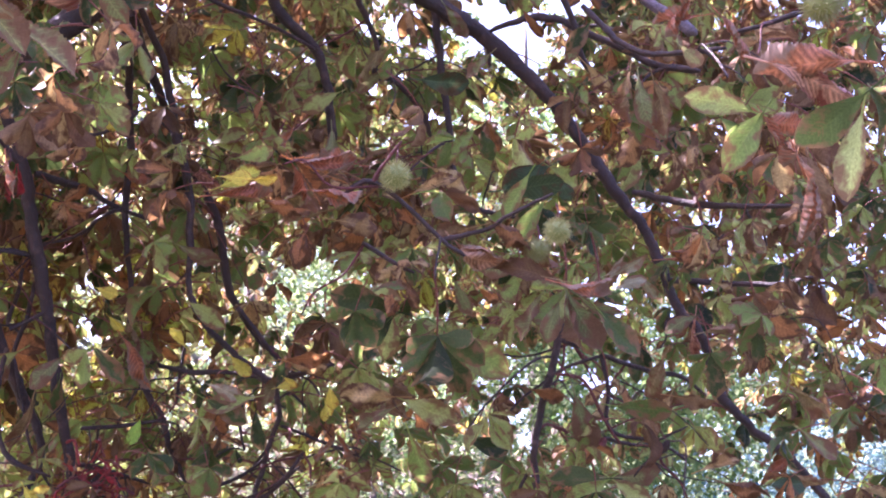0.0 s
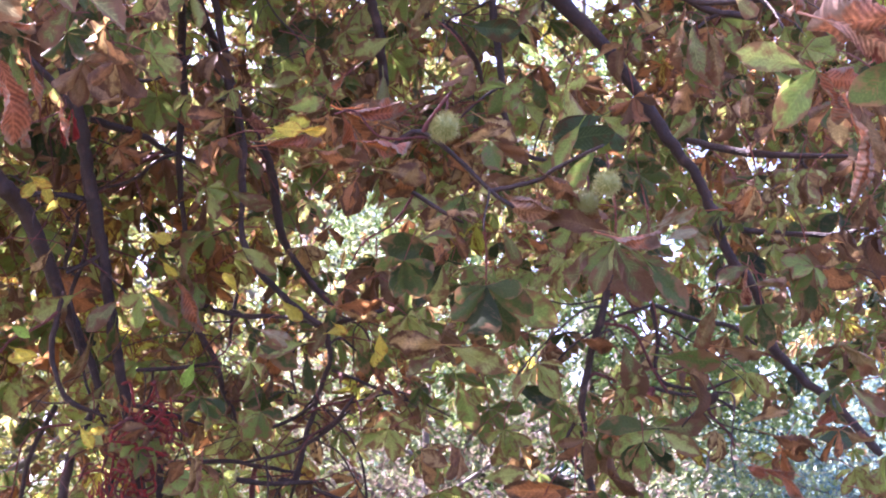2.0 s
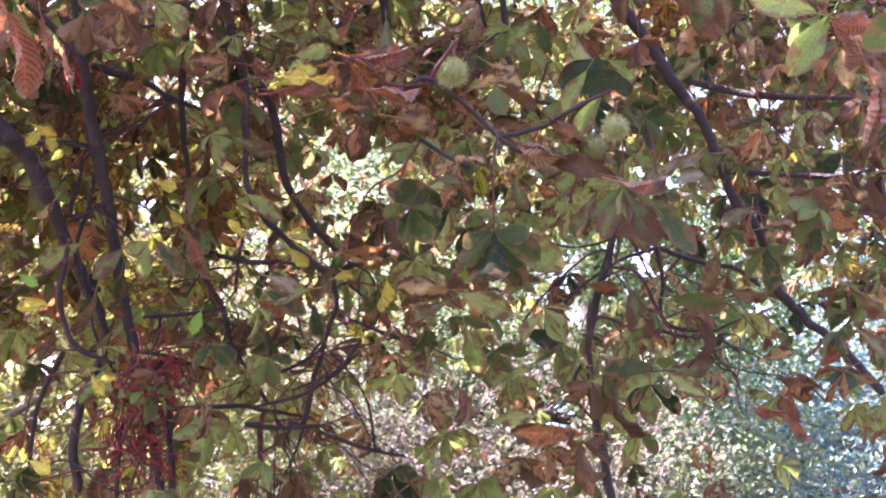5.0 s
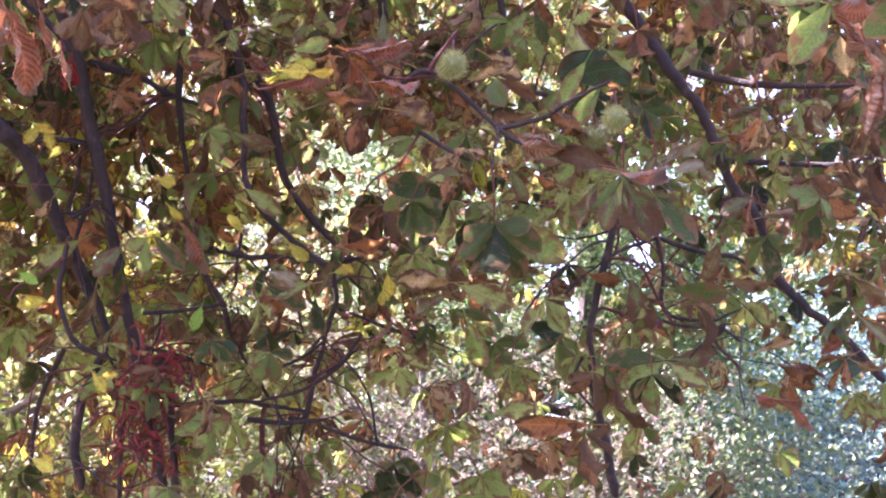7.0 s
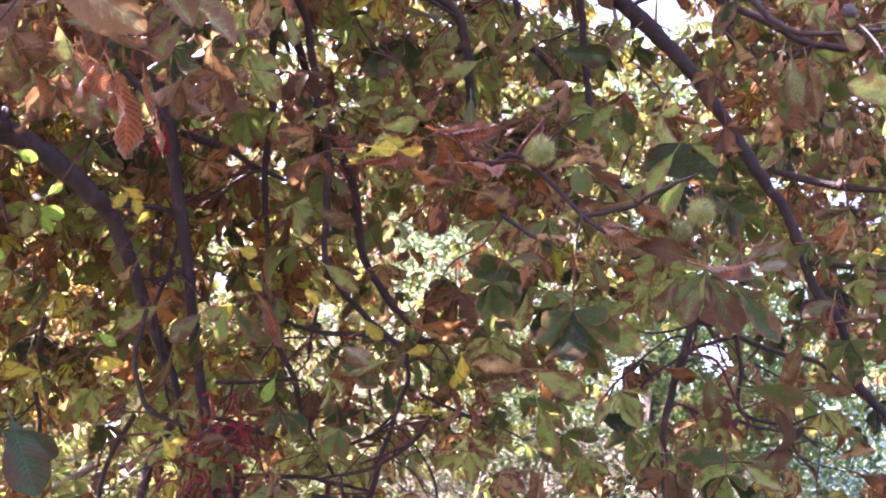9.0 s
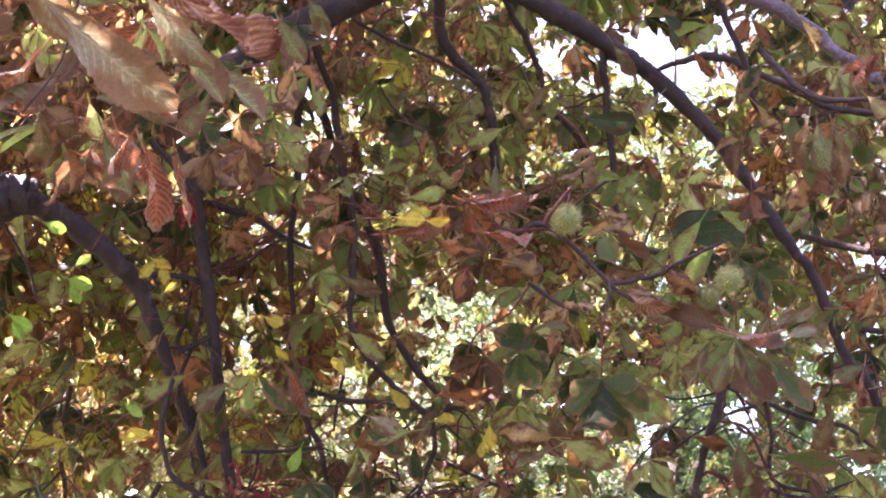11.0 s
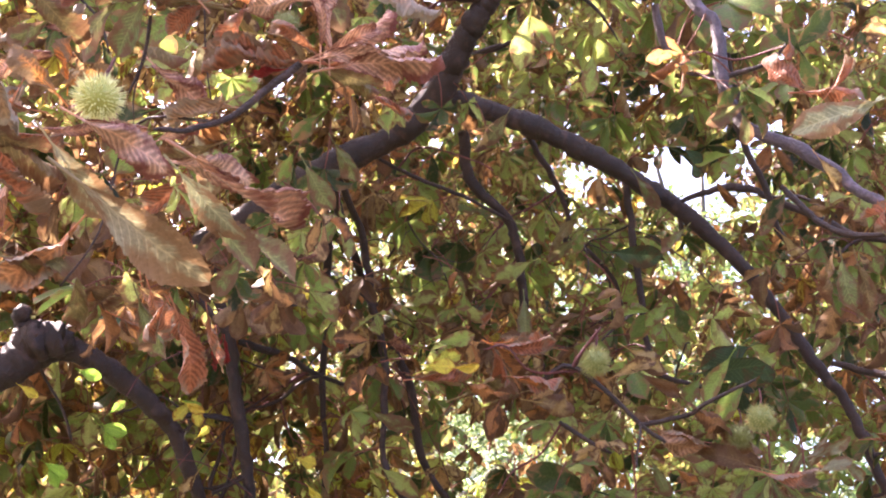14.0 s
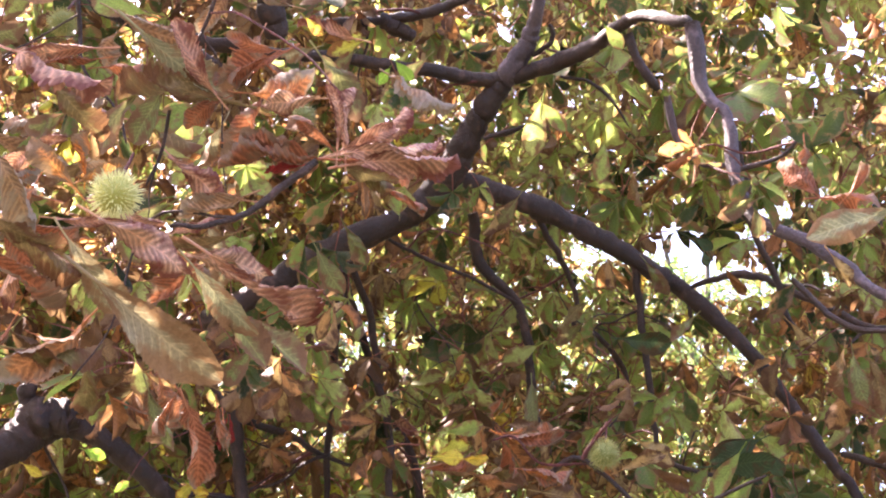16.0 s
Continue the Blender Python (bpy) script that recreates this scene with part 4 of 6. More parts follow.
blade("green", 0.063, 2.450, 2.668, -98, -44, -165, 0.075)
blade("green", 0.074, 2.449, 2.667, -104, 18, 173, 0.073)
blade("olive", 0.095, 2.299, 2.768, -98, -44, -166, 0.072)
blade("green", -0.199, 2.001, 3.101, -104, -12, -176, 0.112)
blade("green", -0.204, 2.001, 3.101, -123, 41, 169, 0.080)
blade("green", -0.112, 2.392, 2.812, -122, -30, -177, 0.058)
blade("dark", -0.053, 2.412, 2.768, -164, 52, 101, 0.107)
blade("tan", -0.025, 2.078, 2.987, -125, 3, 172, 0.085)
blade("green", -0.079, 2.049, 3.035, -104, -9, -179, 0.086)
blade("olive", 0.235, 1.426, 2.845, -122, 24, 149, 0.059)
blade("olive", 0.220, 1.465, 2.796, 172, 30, 85, 0.064)
blade("green", 0.185, 1.546, 2.865, -127, -49, -158, 0.048)
blade("green", 0.110, 2.196, 2.973, -111, -38, -141, 0.073)
# two leaflets whose dark colour imitates a backlit silhouette
blade("dark", 0.121, 2.330, 2.932, -104, 4, 160, 0.034)
blade("dark", 0.104, 2.318, 2.959, -123, 52, 160, 0.047)
blade("green", 0.378, 1.371, 2.213, -95, -34, -166, 0.089)
blade("green", 0.377, 1.419, 2.233, 143, -76, -32, 0.091)
blade("green", 0.474, 1.292, 2.198, -138, -42, -155, 0.102)
blade("green", 0.469, 1.302, 2.178, -91, -21, 145, 0.103)
blade("rust", 0.378, 1.374, 2.207, -101, 30, 174, 0.073)
blade("pink", 0.369, 1.304, 2.243, -149, 60, 125, 0.130)
blade("rust", 0.468, 1.298, 2.239, 175, -81, -69, 0.121)
blade("rust", 0.428, 1.428, 2.177, -83, 21, -150, 0.110)
blade("tan", 0.318, 1.954, 2.554, -91, -14, 158, 0.092)
blade("tan", 0.356, 1.956, 2.538, -94, 13, -175, 0.101)
blade("olive", 0.332, 1.957, 2.544, -95, 0, 148, 0.098)
blade("rust", 0.359, 1.461, 2.391, -120, 28, 144, 0.075)
blade("rust", 0.342, 1.544, 2.461, -87, -36, 179, 0.064)
blade("rust", 0.357, 1.552, 2.439, -132, -80, -139, 0.069)
blade("olive", 0.345, 1.662, 2.451, -137, 52, 157, 0.061)
blade("red", 0.312, 1.537, 2.484, -114, 23, 156, 0.050)
blade("green", -0.011, 2.314, 2.197, -105, 50, 158, 0.150)
blade("green", -0.006, 2.296, 2.187, -118, 8, 172, 0.136)
blade("green", -0.022, 2.316, 2.192, -94, -29, -172, 0.080)
blade("olive", -0.026, 2.332, 2.207, -117, -46, -178, 0.084)
blade("green", -0.099, 2.303, 2.232, 148, -67, -42, 0.134)
blade("green", -0.105, 2.323, 2.234, -116, -36, -149, 0.094)
blade("green", -0.112, 2.351, 2.246, -94, -6, -170, 0.096)
blade("green", -0.084, 2.450, 2.024, -116, 13, 170, 0.114)
blade("green", -0.098, 2.438, 2.090, -76, 67, -175, 0.119)
blade("green", 0.025, 2.453, 2.016, -135, 65, 154, 0.100)
blade("brown", -0.104, 2.437, 2.095, 122, -90, -14, 0.123)
blade("olive", -0.115, 2.440, 2.073, -73, -66, 156, 0.091)
blade("olive", 0.196, 2.020, 2.182, -102, 22, 159, 0.115)
blade("green", 0.240, 2.003, 2.151, -81, 38, -169, 0.109)
blade("olive", 0.213, 2.001, 2.170, -143, 18, 124, 0.092)
blade("olive", 0.157, 2.053, 2.189, -94, -34, 164, 0.092)
blade("rust", 0.177, 1.950, 2.178, -164, 32, 117, 0.110)
blade("brown", 0.181, 1.997, 2.196, 127, -69, -44, 0.109)
blade("olive", 0.183, 2.025, 2.169, -104, -18, -175, 0.080)
blade("olive", 0.196, 2.021, 2.178, -103, -3, 143, 0.101)
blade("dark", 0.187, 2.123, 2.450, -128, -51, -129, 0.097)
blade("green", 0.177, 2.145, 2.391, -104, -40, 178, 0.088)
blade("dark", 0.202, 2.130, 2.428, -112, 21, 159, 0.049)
blade("brown", -0.010, 1.956, 2.345, -134, 49, 139, 0.081)
blade("brown", 0.065, 1.971, 2.301, -138, 31, 140, 0.108)
blade("brown", 0.009, 1.986, 2.257, -155, 39, 119, 0.108)
blade("curl", 0.009, 1.983, 2.266, -116, 29, 126, 0.097)
# pale kind chosen for these two as a painted patch of sun
blade("pale", 0.344, 2.352, 2.349, -93, -34, 179, 0.067)
blade("pale", 0.371, 2.359, 2.314, -125, 16, 143, 0.070)
blade("olive", 0.287, 2.269, 2.302, -97, -29, 169, 0.056)
blade("tan", 0.416, 2.392, 2.155, -113, -16, -165, 0.106)
blade("green", 0.329, 2.522, 2.085, -152, 69, 112, 0.120)
blade("brown", 0.151, 2.433, 2.105, -147, 63, 128, 0.095)
blade("brown", 0.424, 2.406, 2.080, -156, 57, 108, 0.092)
blade("olive", 0.250, 2.526, 2.112, -100, 15, 172, 0.130)
blade("green", 0.299, 2.448, 1.929, 26, -73, 50, 0.123)
blade("green", 0.299, 2.448, 1.927, -102, -59, -158, 0.100)
blade("green", 0.304, 2.447, 1.929, -95, 54, 168, 0.093)
blade("olive", 0.306, 2.447, 1.931, -177, 66, 93, 0.111)
blade("brown", 0.473, 2.420, 1.937, 105, 71, 10, 0.087)
blade("brown", 0.484, 2.319, 1.903, -149, 50, 126, 0.123)
blade("dark", 0.571, 2.301, 1.891, 151, 82, 75, 0.082)
blade("gold", -0.340, 1.778, 2.306, -174, 72, 105, 0.046)
blade("gold", -0.298, 1.786, 2.304, 166, 60, 96, 0.043)
blade("green", -0.343, 1.908, 2.390, 174, 58, 71, 0.063)
blade("rust", -0.214, 1.850, 2.309, -169, 43, 91, 0.083)
blade("orange", -0.209, 1.851, 2.307, -100, 73, 159, 0.047)
blade("brown", -0.381, 1.921, 2.336, -158, 71, 113, 0.081)
blade("brown", -0.308, 1.936, 2.331, -147, 36, 117, 0.090)
blade("brown", -0.167, 2.033, 2.406, 94, -66, 14, 0.095)
blade("brown", -0.197, 2.057, 2.332, -168, 53, 119, 0.099)
blade("green", -0.400, 2.505, 2.114, -116, -77, -146, 0.103)
blade("green", -0.395, 2.511, 2.086, -100, 0, 159, 0.081)
blade("green", -0.294, 2.520, 2.111, -113, 13, 172, 0.065)
blade("gold", -0.238, 2.423, 2.115, -107, 7, -179, 0.048)
blade("rust", -0.236, 2.539, 2.044, -88, -29, -176, 0.074)
blade("rust", -0.236, 2.539, 2.044, -105, 34, -172, 0.073)
blade("brown", -0.340, 2.498, 2.190, 172, 53, 91, 0.112)
blade("red", -0.822, 2.170, 2.511, -88, 12, 164, 0.082)
blade("rust", -0.716, 1.712, 2.326, -106, 24, -175, 0.073)
blade("rust", -0.728, 1.692, 2.362, -81, 33, -164, 0.078)
blade("green", -0.735, 2.509, 2.230, -90, 42, -157, 0.101)
blade("green", -0.740, 2.509, 2.224, -135, -61, -145, 0.073)
blade("green", -0.746, 2.509, 2.218, -98, -6, -165, 0.079)
blade("green", -0.701, 2.543, 2.116, -122, 51, 159, 0.047)
blade("gold", -0.814, 2.433, 1.924, 105, 77, 9, 0.039)
blade("gold", -0.913, 2.412, 1.779, -116, 34, -177, 0.032)
blade("green", 0.402, 1.695, 2.349, -115, 34, 134, 0.071)
blade("green", 0.452, 1.685, 2.344, -104, -44, -164, 0.064)
blade("olive", 0.342, 1.978, 2.491, -128, 36, 161, 0.069)
blade("rust", 0.412, 1.504, 2.267, -149, 16, 121, 0.082)
blade("brown", 0.466, 1.510, 2.215, -95, 9, 151, 0.087)
blade("brown", 0.407, 2.244, 2.324, -163, 43, 120, 0.074)
blade("green", 0.495, 2.420, 2.390, -156, 52, 122, 0.079)
blade("brown", 0.518, 2.340, 2.285, -153, 42, 129, 0.054)
blade("green", 0.570, 2.412, 2.364, -119, 44, 148, 0.062)
blade("olive", 0.526, 1.892, 1.920, -97, 46, 164, 0.070)
blade("tan", 0.512, 1.884, 1.988, -119, 44, 154, 0.088)
blade("tan", 0.516, 1.904, 1.854, -138, 52, 148, 0.071)
blade("tan", 0.449, 2.179, 2.147, 153, 61, 74, 0.079)
blade("brown", 0.050, 2.197, 2.248, -140, 39, 147, 0.073)
blade("olive", 0.009, 2.195, 2.258, -119, 20, 162, 0.074)
blade("brown", -0.077, 2.289, 2.286, -98, 1, 144, 0.058)
blade("green", -0.224, 2.550, 1.975, -115, 49, 155, 0.062)
blade("green", -0.143, 2.564, 1.907, -90, 1, 168, 0.089)
blade("green", -0.305, 2.646, 1.952, -108, 52, 168, 0.064)
blade("green", -0.037, 2.475, 1.837, 167, 72, 72, 0.084)
blade("brown", 0.144, 2.373, 1.803, 16, -84, 78, 0.149)
blade("brown", 0.197, 2.367, 1.834, -122, 46, 139, 0.084)
blade("green", 0.073, 2.478, 1.777, -111, 52, -172, 0.052)
blade("green", -0.496, 2.500, 2.112, -85, 61, -175, 0.097)
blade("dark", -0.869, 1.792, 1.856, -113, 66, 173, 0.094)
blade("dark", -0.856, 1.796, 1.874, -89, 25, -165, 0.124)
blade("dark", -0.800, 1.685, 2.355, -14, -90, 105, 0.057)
blade("rust", -0.658, 1.420, 2.296, -125, 16, -176, 0.088)
blade("tan", -0.715, 1.500, 2.325, -127, -64, -159, 0.065)
blade("rust", -0.624, 1.422, 2.321, -158, 57, 133, 0.052)
blade("rust", -0.703, 1.612, 2.350, -95, 35, 175, 0.075)
blade("pink", -0.625, 1.254, 2.539, -136, 24, 149, 0.107)
blade("pale", -0.673, 1.553, 2.784, -113, -2, -123, 0.093)
blade("curl", -0.967, 1.433, 2.641, -170, 34, 140, 0.073)
blade("curl", -0.375, 1.403, 2.755, -133, 23, 99, 0.110)
blade("green", -0.631, 1.358, 2.686, -128, -66, -143, 0.088)
blade("rust", -0.759, 1.220, 2.458, 151, -65, -60, 0.091)
blade("curl", -0.566, 1.268, 2.491, -125, -31, -135, 0.057)
blade("olive", -0.488, 1.259, 2.842, -125, -22, -158, 0.062)
blade("tan", -0.635, 1.279, 2.711, -137, -34, -126, 0.073)
blade("curl", -0.495, 1.293, 2.800, 157, -46, -68, 0.071)
blade("pink", -0.795, 1.445, 2.726, 170, -46, -66, 0.105)
blade("curl", -0.687, 1.241, 2.519, -108, -72, -152, 0.071)
blade("curl", -0.580, 1.506, 2.662, -109, -21, -119, 0.074)
blade("green", -0.674, 1.214, 2.737, 156, -36, -70, 0.102)
blade("curl", -0.863, 1.369, 2.674, -171, -16, -103, 0.100)
blade("pale", -0.789, 1.002, 2.664, -103, -9, -130, 0.102)
blade("rust", -0.533, 1.311, 2.660, -103, -19, -144, 0.096)
blade("curl", -0.750, 1.033, 2.678, -149, -57, -111, 0.073)
blade("curl", -1.015, 1.469, 2.720, -89, 66, 180, 0.136)
blade("pink", -0.524, 1.252, 2.726, -95, -13, -146, 0.074)
blade("green", -0.686, 1.400, 2.558, 157, -70, -92, 0.108)
blade("pink", -0.968, 1.444, 2.718, -163, 44, 135, 0.091)
blade("olive", -0.654, 1.351, 2.522, -141, -46, -132, 0.102)
blade("curl", -0.611, 1.319, 2.871, -117, 8, -134, 0.087)
blade("rust", -0.762, 1.666, 2.612, -129, 25, 172, 0.124)
blade("olive", -0.513, 1.495, 2.866, -76, 36, -148, 0.129)
blade("olive", -1.011, 1.364, 2.827, -167, 5, 80, 0.092)
blade("pink", -0.537, 1.033, 2.699, -150, 20, -105, 0.080)
blade("olive", -0.608, 1.088, 2.516, -119, -49, -166, 0.091)
blade("curl", -0.808, 1.263, 2.499, -102, 2, -101, 0.093)
blade("curl", -0.640, 1.061, 2.622, -123, 54, 146, 0.100)
blade("pale", -0.865, 1.134, 2.693, -119, 29, -160, 0.084)
blade("rust", -0.878, 1.346, 2.948, 149, -69, -45, 0.078)
blade("pale", -0.920, 1.201, 2.747, -108, -49, -137, 0.116)
blade("pale", -0.456, 1.278, 2.717, -174, -56, -111, 0.066)
blade("rust", -0.685, 1.561, 2.550, -134, -22, -145, 0.126)
blade("pale", -0.715, 1.571, 2.774, -141, -52, -152, 0.099)
blade("tan", -0.554, 1.339, 2.468, -136, -48, -114, 0.104)
blade("tan", -0.778, 1.456, 2.752, -140, 12, 134, 0.119)
blade("olive", -0.860, 1.310, 2.703, -147, 47, 118, 0.076)
blade("green", -0.644, 1.361, 2.445, 160, -67, -50, 0.081)
blade("olive", -0.703, 1.120, 2.522, -157, -17, -112, 0.071)
blade("tan", -0.712, 1.218, 2.512, -146, -28, -118, 0.085)
blade("olive", -0.838, 1.092, 2.718, -128, 64, 139, 0.102)
blade("olive", -0.433, 1.437, 2.956, 118, -90, -27, 0.126)
blade("pink", -0.716, 1.166, 2.401, 173, 45, 114, 0.083)
blade("rust", -0.498, 1.136, 2.569, -113, -65, -168, 0.093)
blade("pale", -0.610, 1.378, 2.514, -117, 47, -140, 0.114)
blade("olive", -0.948, 1.397, 2.624, -121, -30, -148, 0.090)
blade("rust", -0.648, 1.536, 2.899, -141, 67, 153, 0.124)
blade("pink", -0.943, 1.521, 2.527, -151, 10, -132, 0.146)
blade("olive", -0.661, 1.277, 2.662, -145, -21, -152, 0.109)
blade("curl", -0.681, 1.160, 2.668, -108, -53, -178, 0.073)
blade("curl", -0.684, 1.380, 3.016, -110, 46, 174, 0.129)
blade("pale", -0.485, 1.492, 3.044, -148, -54, -120, 0.135)
blade("pink", -0.462, 1.526, 2.914, 122, -76, -19, 0.110)
blade("rust", -0.776, 1.667, 2.407, -100, 13, -167, 0.118)
blade("brown", -0.707, 1.467, 2.321, -110, -78, -170, 0.103)
blade("rust", -0.730, 1.498, 2.287, -161, 40, 146, 0.100)
blade("green", -0.807, 1.891, 2.493, -103, 17, -139, 0.103)
blade("brown", -0.768, 1.431, 2.395, -108, 4, -154, 0.065)
blade("rust", -0.864, 1.388, 2.368, -125, -3, -125, 0.085)
blade("green", -0.904, 1.788, 2.450, -111, -10, 162, 0.082)
blade("tan", -0.759, 1.406, 2.316, -136, 27, -144, 0.100)
blade("olive", -0.726, 1.659, 2.365, -114, -8, -149, 0.090)
blade("brown", -0.924, 1.854, 2.461, -111, 28, -116, 0.119)
blade("brown", -1.058, 1.721, 2.504, -150, 37, 166, 0.110)
blade("olive", -1.048, 1.727, 2.507, -122, -55, -175, 0.136)
blade("tan", -1.035, 1.637, 2.524, -112, -8, -105, 0.103)
blade("green", -1.044, 1.739, 2.451, -123, -46, -177, 0.133)
blade("rust", -0.979, 1.674, 2.470, -152, 36, 120, 0.091)
blade("olive", -0.714, 1.465, 2.359, -84, 90, -180, 0.067)
blade("olive", -0.269, 2.312, 3.065, -121, -14, -138, 0.094)
blade("olive", 0.003, 2.495, 2.991, -106, 34, 172, 0.093)
blade("olive", -0.558, 1.894, 3.168, -134, -39, -151, 0.077)
blade("olive", -0.419, 1.910, 3.151, -142, -30, -136, 0.092)
blade("green", -0.074, 1.830, 3.151, -123, 25, 152, 0.057)
blade("green", -0.930, 2.637, 2.254, -138, -51, -137, 0.126)
blade("brown", -0.982, 2.610, 2.350, -71, -29, 168, 0.091)
blade("tan", -0.949, 2.645, 2.246, -124, -35, 179, 0.088)
blade("olive", 0.168, 1.808, 2.750, -126, 40, -167, 0.071)
blade("brown", 0.278, 1.772, 2.642, -108, 29, 163, 0.067)
blade("olive", 0.174, 1.798, 2.757, -111, -56, -130, 0.077)
blade("rust", 0.730, 2.696, 2.016, -114, -29, -156, 0.080)
blade("olive", 0.540, 2.665, 2.306, -47, -62, 163, 0.087)
blade("pink", 0.545, 2.703, 2.319, -97, -9, 179, 0.099)
blade("green", -0.859, 2.689, 2.198, -110, 17, -141, 0.076)
blade("green", -0.851, 2.678, 2.199, -118, -1, -151, 0.078)
blade("olive", -0.841, 2.656, 2.244, -93, -40, -145, 0.098)
blade("tan", -0.913, 2.700, 2.167, -95, -9, -142, 0.125)
blade("olive", -0.889, 2.744, 2.070, -124, -34, -149, 0.091)
blade("rust", -0.751, 2.799, 2.319, -80, 38, -159, 0.131)
blade("rust", -0.749, 2.687, 2.685, -143, 32, 130, 0.079)
blade("tan", -0.755, 2.816, 2.372, -115, 21, 169, 0.128)
blade("green", -0.587, 2.910, 2.006, -127, -16, -168, 0.127)
blade("tan", -0.390, 2.774, 2.231, -83, -20, -166, 0.106)
blade("olive", -0.615, 2.721, 2.514, -127, 50, 131, 0.104)
blade("green", -0.589, 2.736, 2.383, -89, 54, 171, 0.105)
blade("pink", -0.637, 2.821, 2.796, -90, 29, 152, 0.135)
blade("olive", -0.258, 2.628, 2.753, -81, 7, 160, 0.112)
blade("green", -0.244, 2.633, 2.847, -109, -60, -150, 0.097)
blade("olive", -0.003, 2.589, 2.697, -136, 16, 141, 0.078)
blade("green", 0.131, 2.641, 2.562, -88, -34, -160, 0.081)
blade("olive", -0.140, 2.667, 2.921, -123, -42, -153, 0.087)
blade("tan", -0.130, 2.607, 2.944, -123, -52, -158, 0.116)
blade("brown", 0.175, 2.467, 2.957, -127, 18, 142, 0.080)
blade("green", 0.317, 2.415, 2.896, -100, -35, -147, 0.093)
blade("brown", 0.306, 2.478, 2.831, -123, 37, 154, 0.090)
blade("olive", 0.299, 2.419, 2.866, -89, -37, 177, 0.071)
blade("gold", -0.914, 2.282, 2.066, -127, 65, 145, 0.046)
blade("gold", -0.829, 2.439, 1.936, -74, 31, -158, 0.049)
blade("bright", -0.815, 2.444, 1.931, -107, -12, 178, 0.038)
blade("gold", -0.900, 2.323, 1.764, -77, 59, -157, 0.047)
blade("gold", -0.341, 2.513, 2.156, -81, 53, -174, 0.035)
blade("gold", -0.259, 2.531, 2.110, -98, 26, -168, 0.035)
blade("bright", -0.644, 2.574, 2.088, -92, -19, -166, 0.057)
blade("pale", -0.492, 2.493, 2.141, -71, 68, -171, 0.084)
blade("gold", -0.913, 2.287, 2.407, -104, 63, 163, 0.046)
blade("gold", -0.891, 2.316, 2.344, 120, 41, 51, 0.034)
blade("bright", -0.989, 2.440, 2.143, -65, 59, -154, 0.048)
blade("bright", -1.063, 2.245, 2.350, -118, 70, 147, 0.054)
blade("bright", -1.059, 2.248, 2.345, -110, 27, -177, 0.049)
blade("bright", -1.050, 2.243, 2.374, 108, 45, 23, 0.038)
blade("bright", -0.953, 2.375, 2.440, -138, 58, 146, 0.048)
blade("bright", -1.158, 2.223, 2.268, -119, 59, -178, 0.053)
blade("bright", -1.154, 2.228, 2.260, -116, 31, -168, 0.045)
blade("bright", -1.105, 2.195, 2.448, -123, 66, 141, 0.049)
blade("gold", -1.206, 2.158, 2.406, -122, 62, 174, 0.042)
blade("gold", -0.725, 2.476, 2.344, -147, 65, 155, 0.052)
blade("gold", -0.701, 2.496, 2.288, -108, 42, 168, 0.043)

leaf("olive", -0.633, 2.176, 2.868, -72, 5, 10, 0.111)
leaf("olive", -0.681, 2.114, 2.850, -60, 0, 40, 0.086)
leaf("green", -0.499, 2.211, 3.029, -40, 10, 80, 0.084)
leaf("olive", -0.400, 2.210, 3.021, -66, 0, -10, 0.086)
leaf("green", -0.340, 2.177, 3.012, -30, 0, -30, 0.059)
leaf("olive", -0.619, 2.271, 2.803, -75, 0, -15, 0.101)
leaf("brown", -0.318, 2.319, 3.033, -60, 0, -40, 0.074)
leaf("brown", 0.266, 2.294, 2.554, -55, 0, -20, 0.079)
leaf("olive", 0.512, 2.426, 2.167, -66, 0, -30, 0.097)
leaf("olive", 0.204, 2.100, 2.211, -74, 0, -12, 0.124)
leaf("olive", 0.261, 2.095, 2.203, -70, 0, -20, 0.109)
leaf("green", 0.465, 2.325, 2.379, -50, 0, -60, 0.084)
leaf("brown", 0.586, 2.333, 2.259, -60, 0, -40, 0.090)
leaf("green", 0.591, 2.389, 2.425, -60, 0, 20, 0.082)
leaf("crisp", 0.134, 2.381, 1.788, -78, 0, 10, 0.102)
leaf("brown", 0.070, 2.385, 1.774, -60, 0, 50, 0.086)
leaf("green", 0.264, 2.360, 1.893, -35, 0, -10, 0.097)
leaf("green", -0.023, 2.178, 2.152, -76, 0, -5, 0.126)
leaf("green", -0.165, 2.114, 2.182, -40, 0, 25, 0.079)
leaf("brown", 0.520, 2.368, 1.878, -60, 0, 40, 0.066)
blade("rust", 0.432, 2.393, 2.353, -177, 48, 81, 0.109)
# three leaflets whose pale colour stands in for sunlight on them
blade("pale", 0.315, 2.323, 2.299, 136, 53, 35, 0.077)
blade("pale", 0.319, 2.330, 2.273, 84, 65, -23, 0.072)
blade("pale", 0.299, 2.325, 2.300, 131, 65, 30, 0.061)
blade("rust", 0.469, 2.331, 1.844, -131, 54, 123, 0.075)
blade("rust", 0.497, 2.326, 1.832, -84, 53, 178, 0.075)
blade("rust", 0.444, 2.336, 1.850, -120, 24, 120, 0.054)
blade("scarlet", -0.925, 2.501, 2.624, -106, -14, -176, 0.079)
blade("scarlet", -0.920, 2.503, 2.622, -102, 19, -135, 0.061)
blade("dark", 0.097, 2.054, 2.379, 177, 40, 83, 0.109)
blade("brown", -0.029, 2.042, 2.421, -133, 45, 140, 0.089)
blade("brown", -0.058, 1.964, 2.342, 134, 60, 40, 0.085)
blade("brown", 0.055, 2.029, 2.306, -158, -49, -113, 0.087)
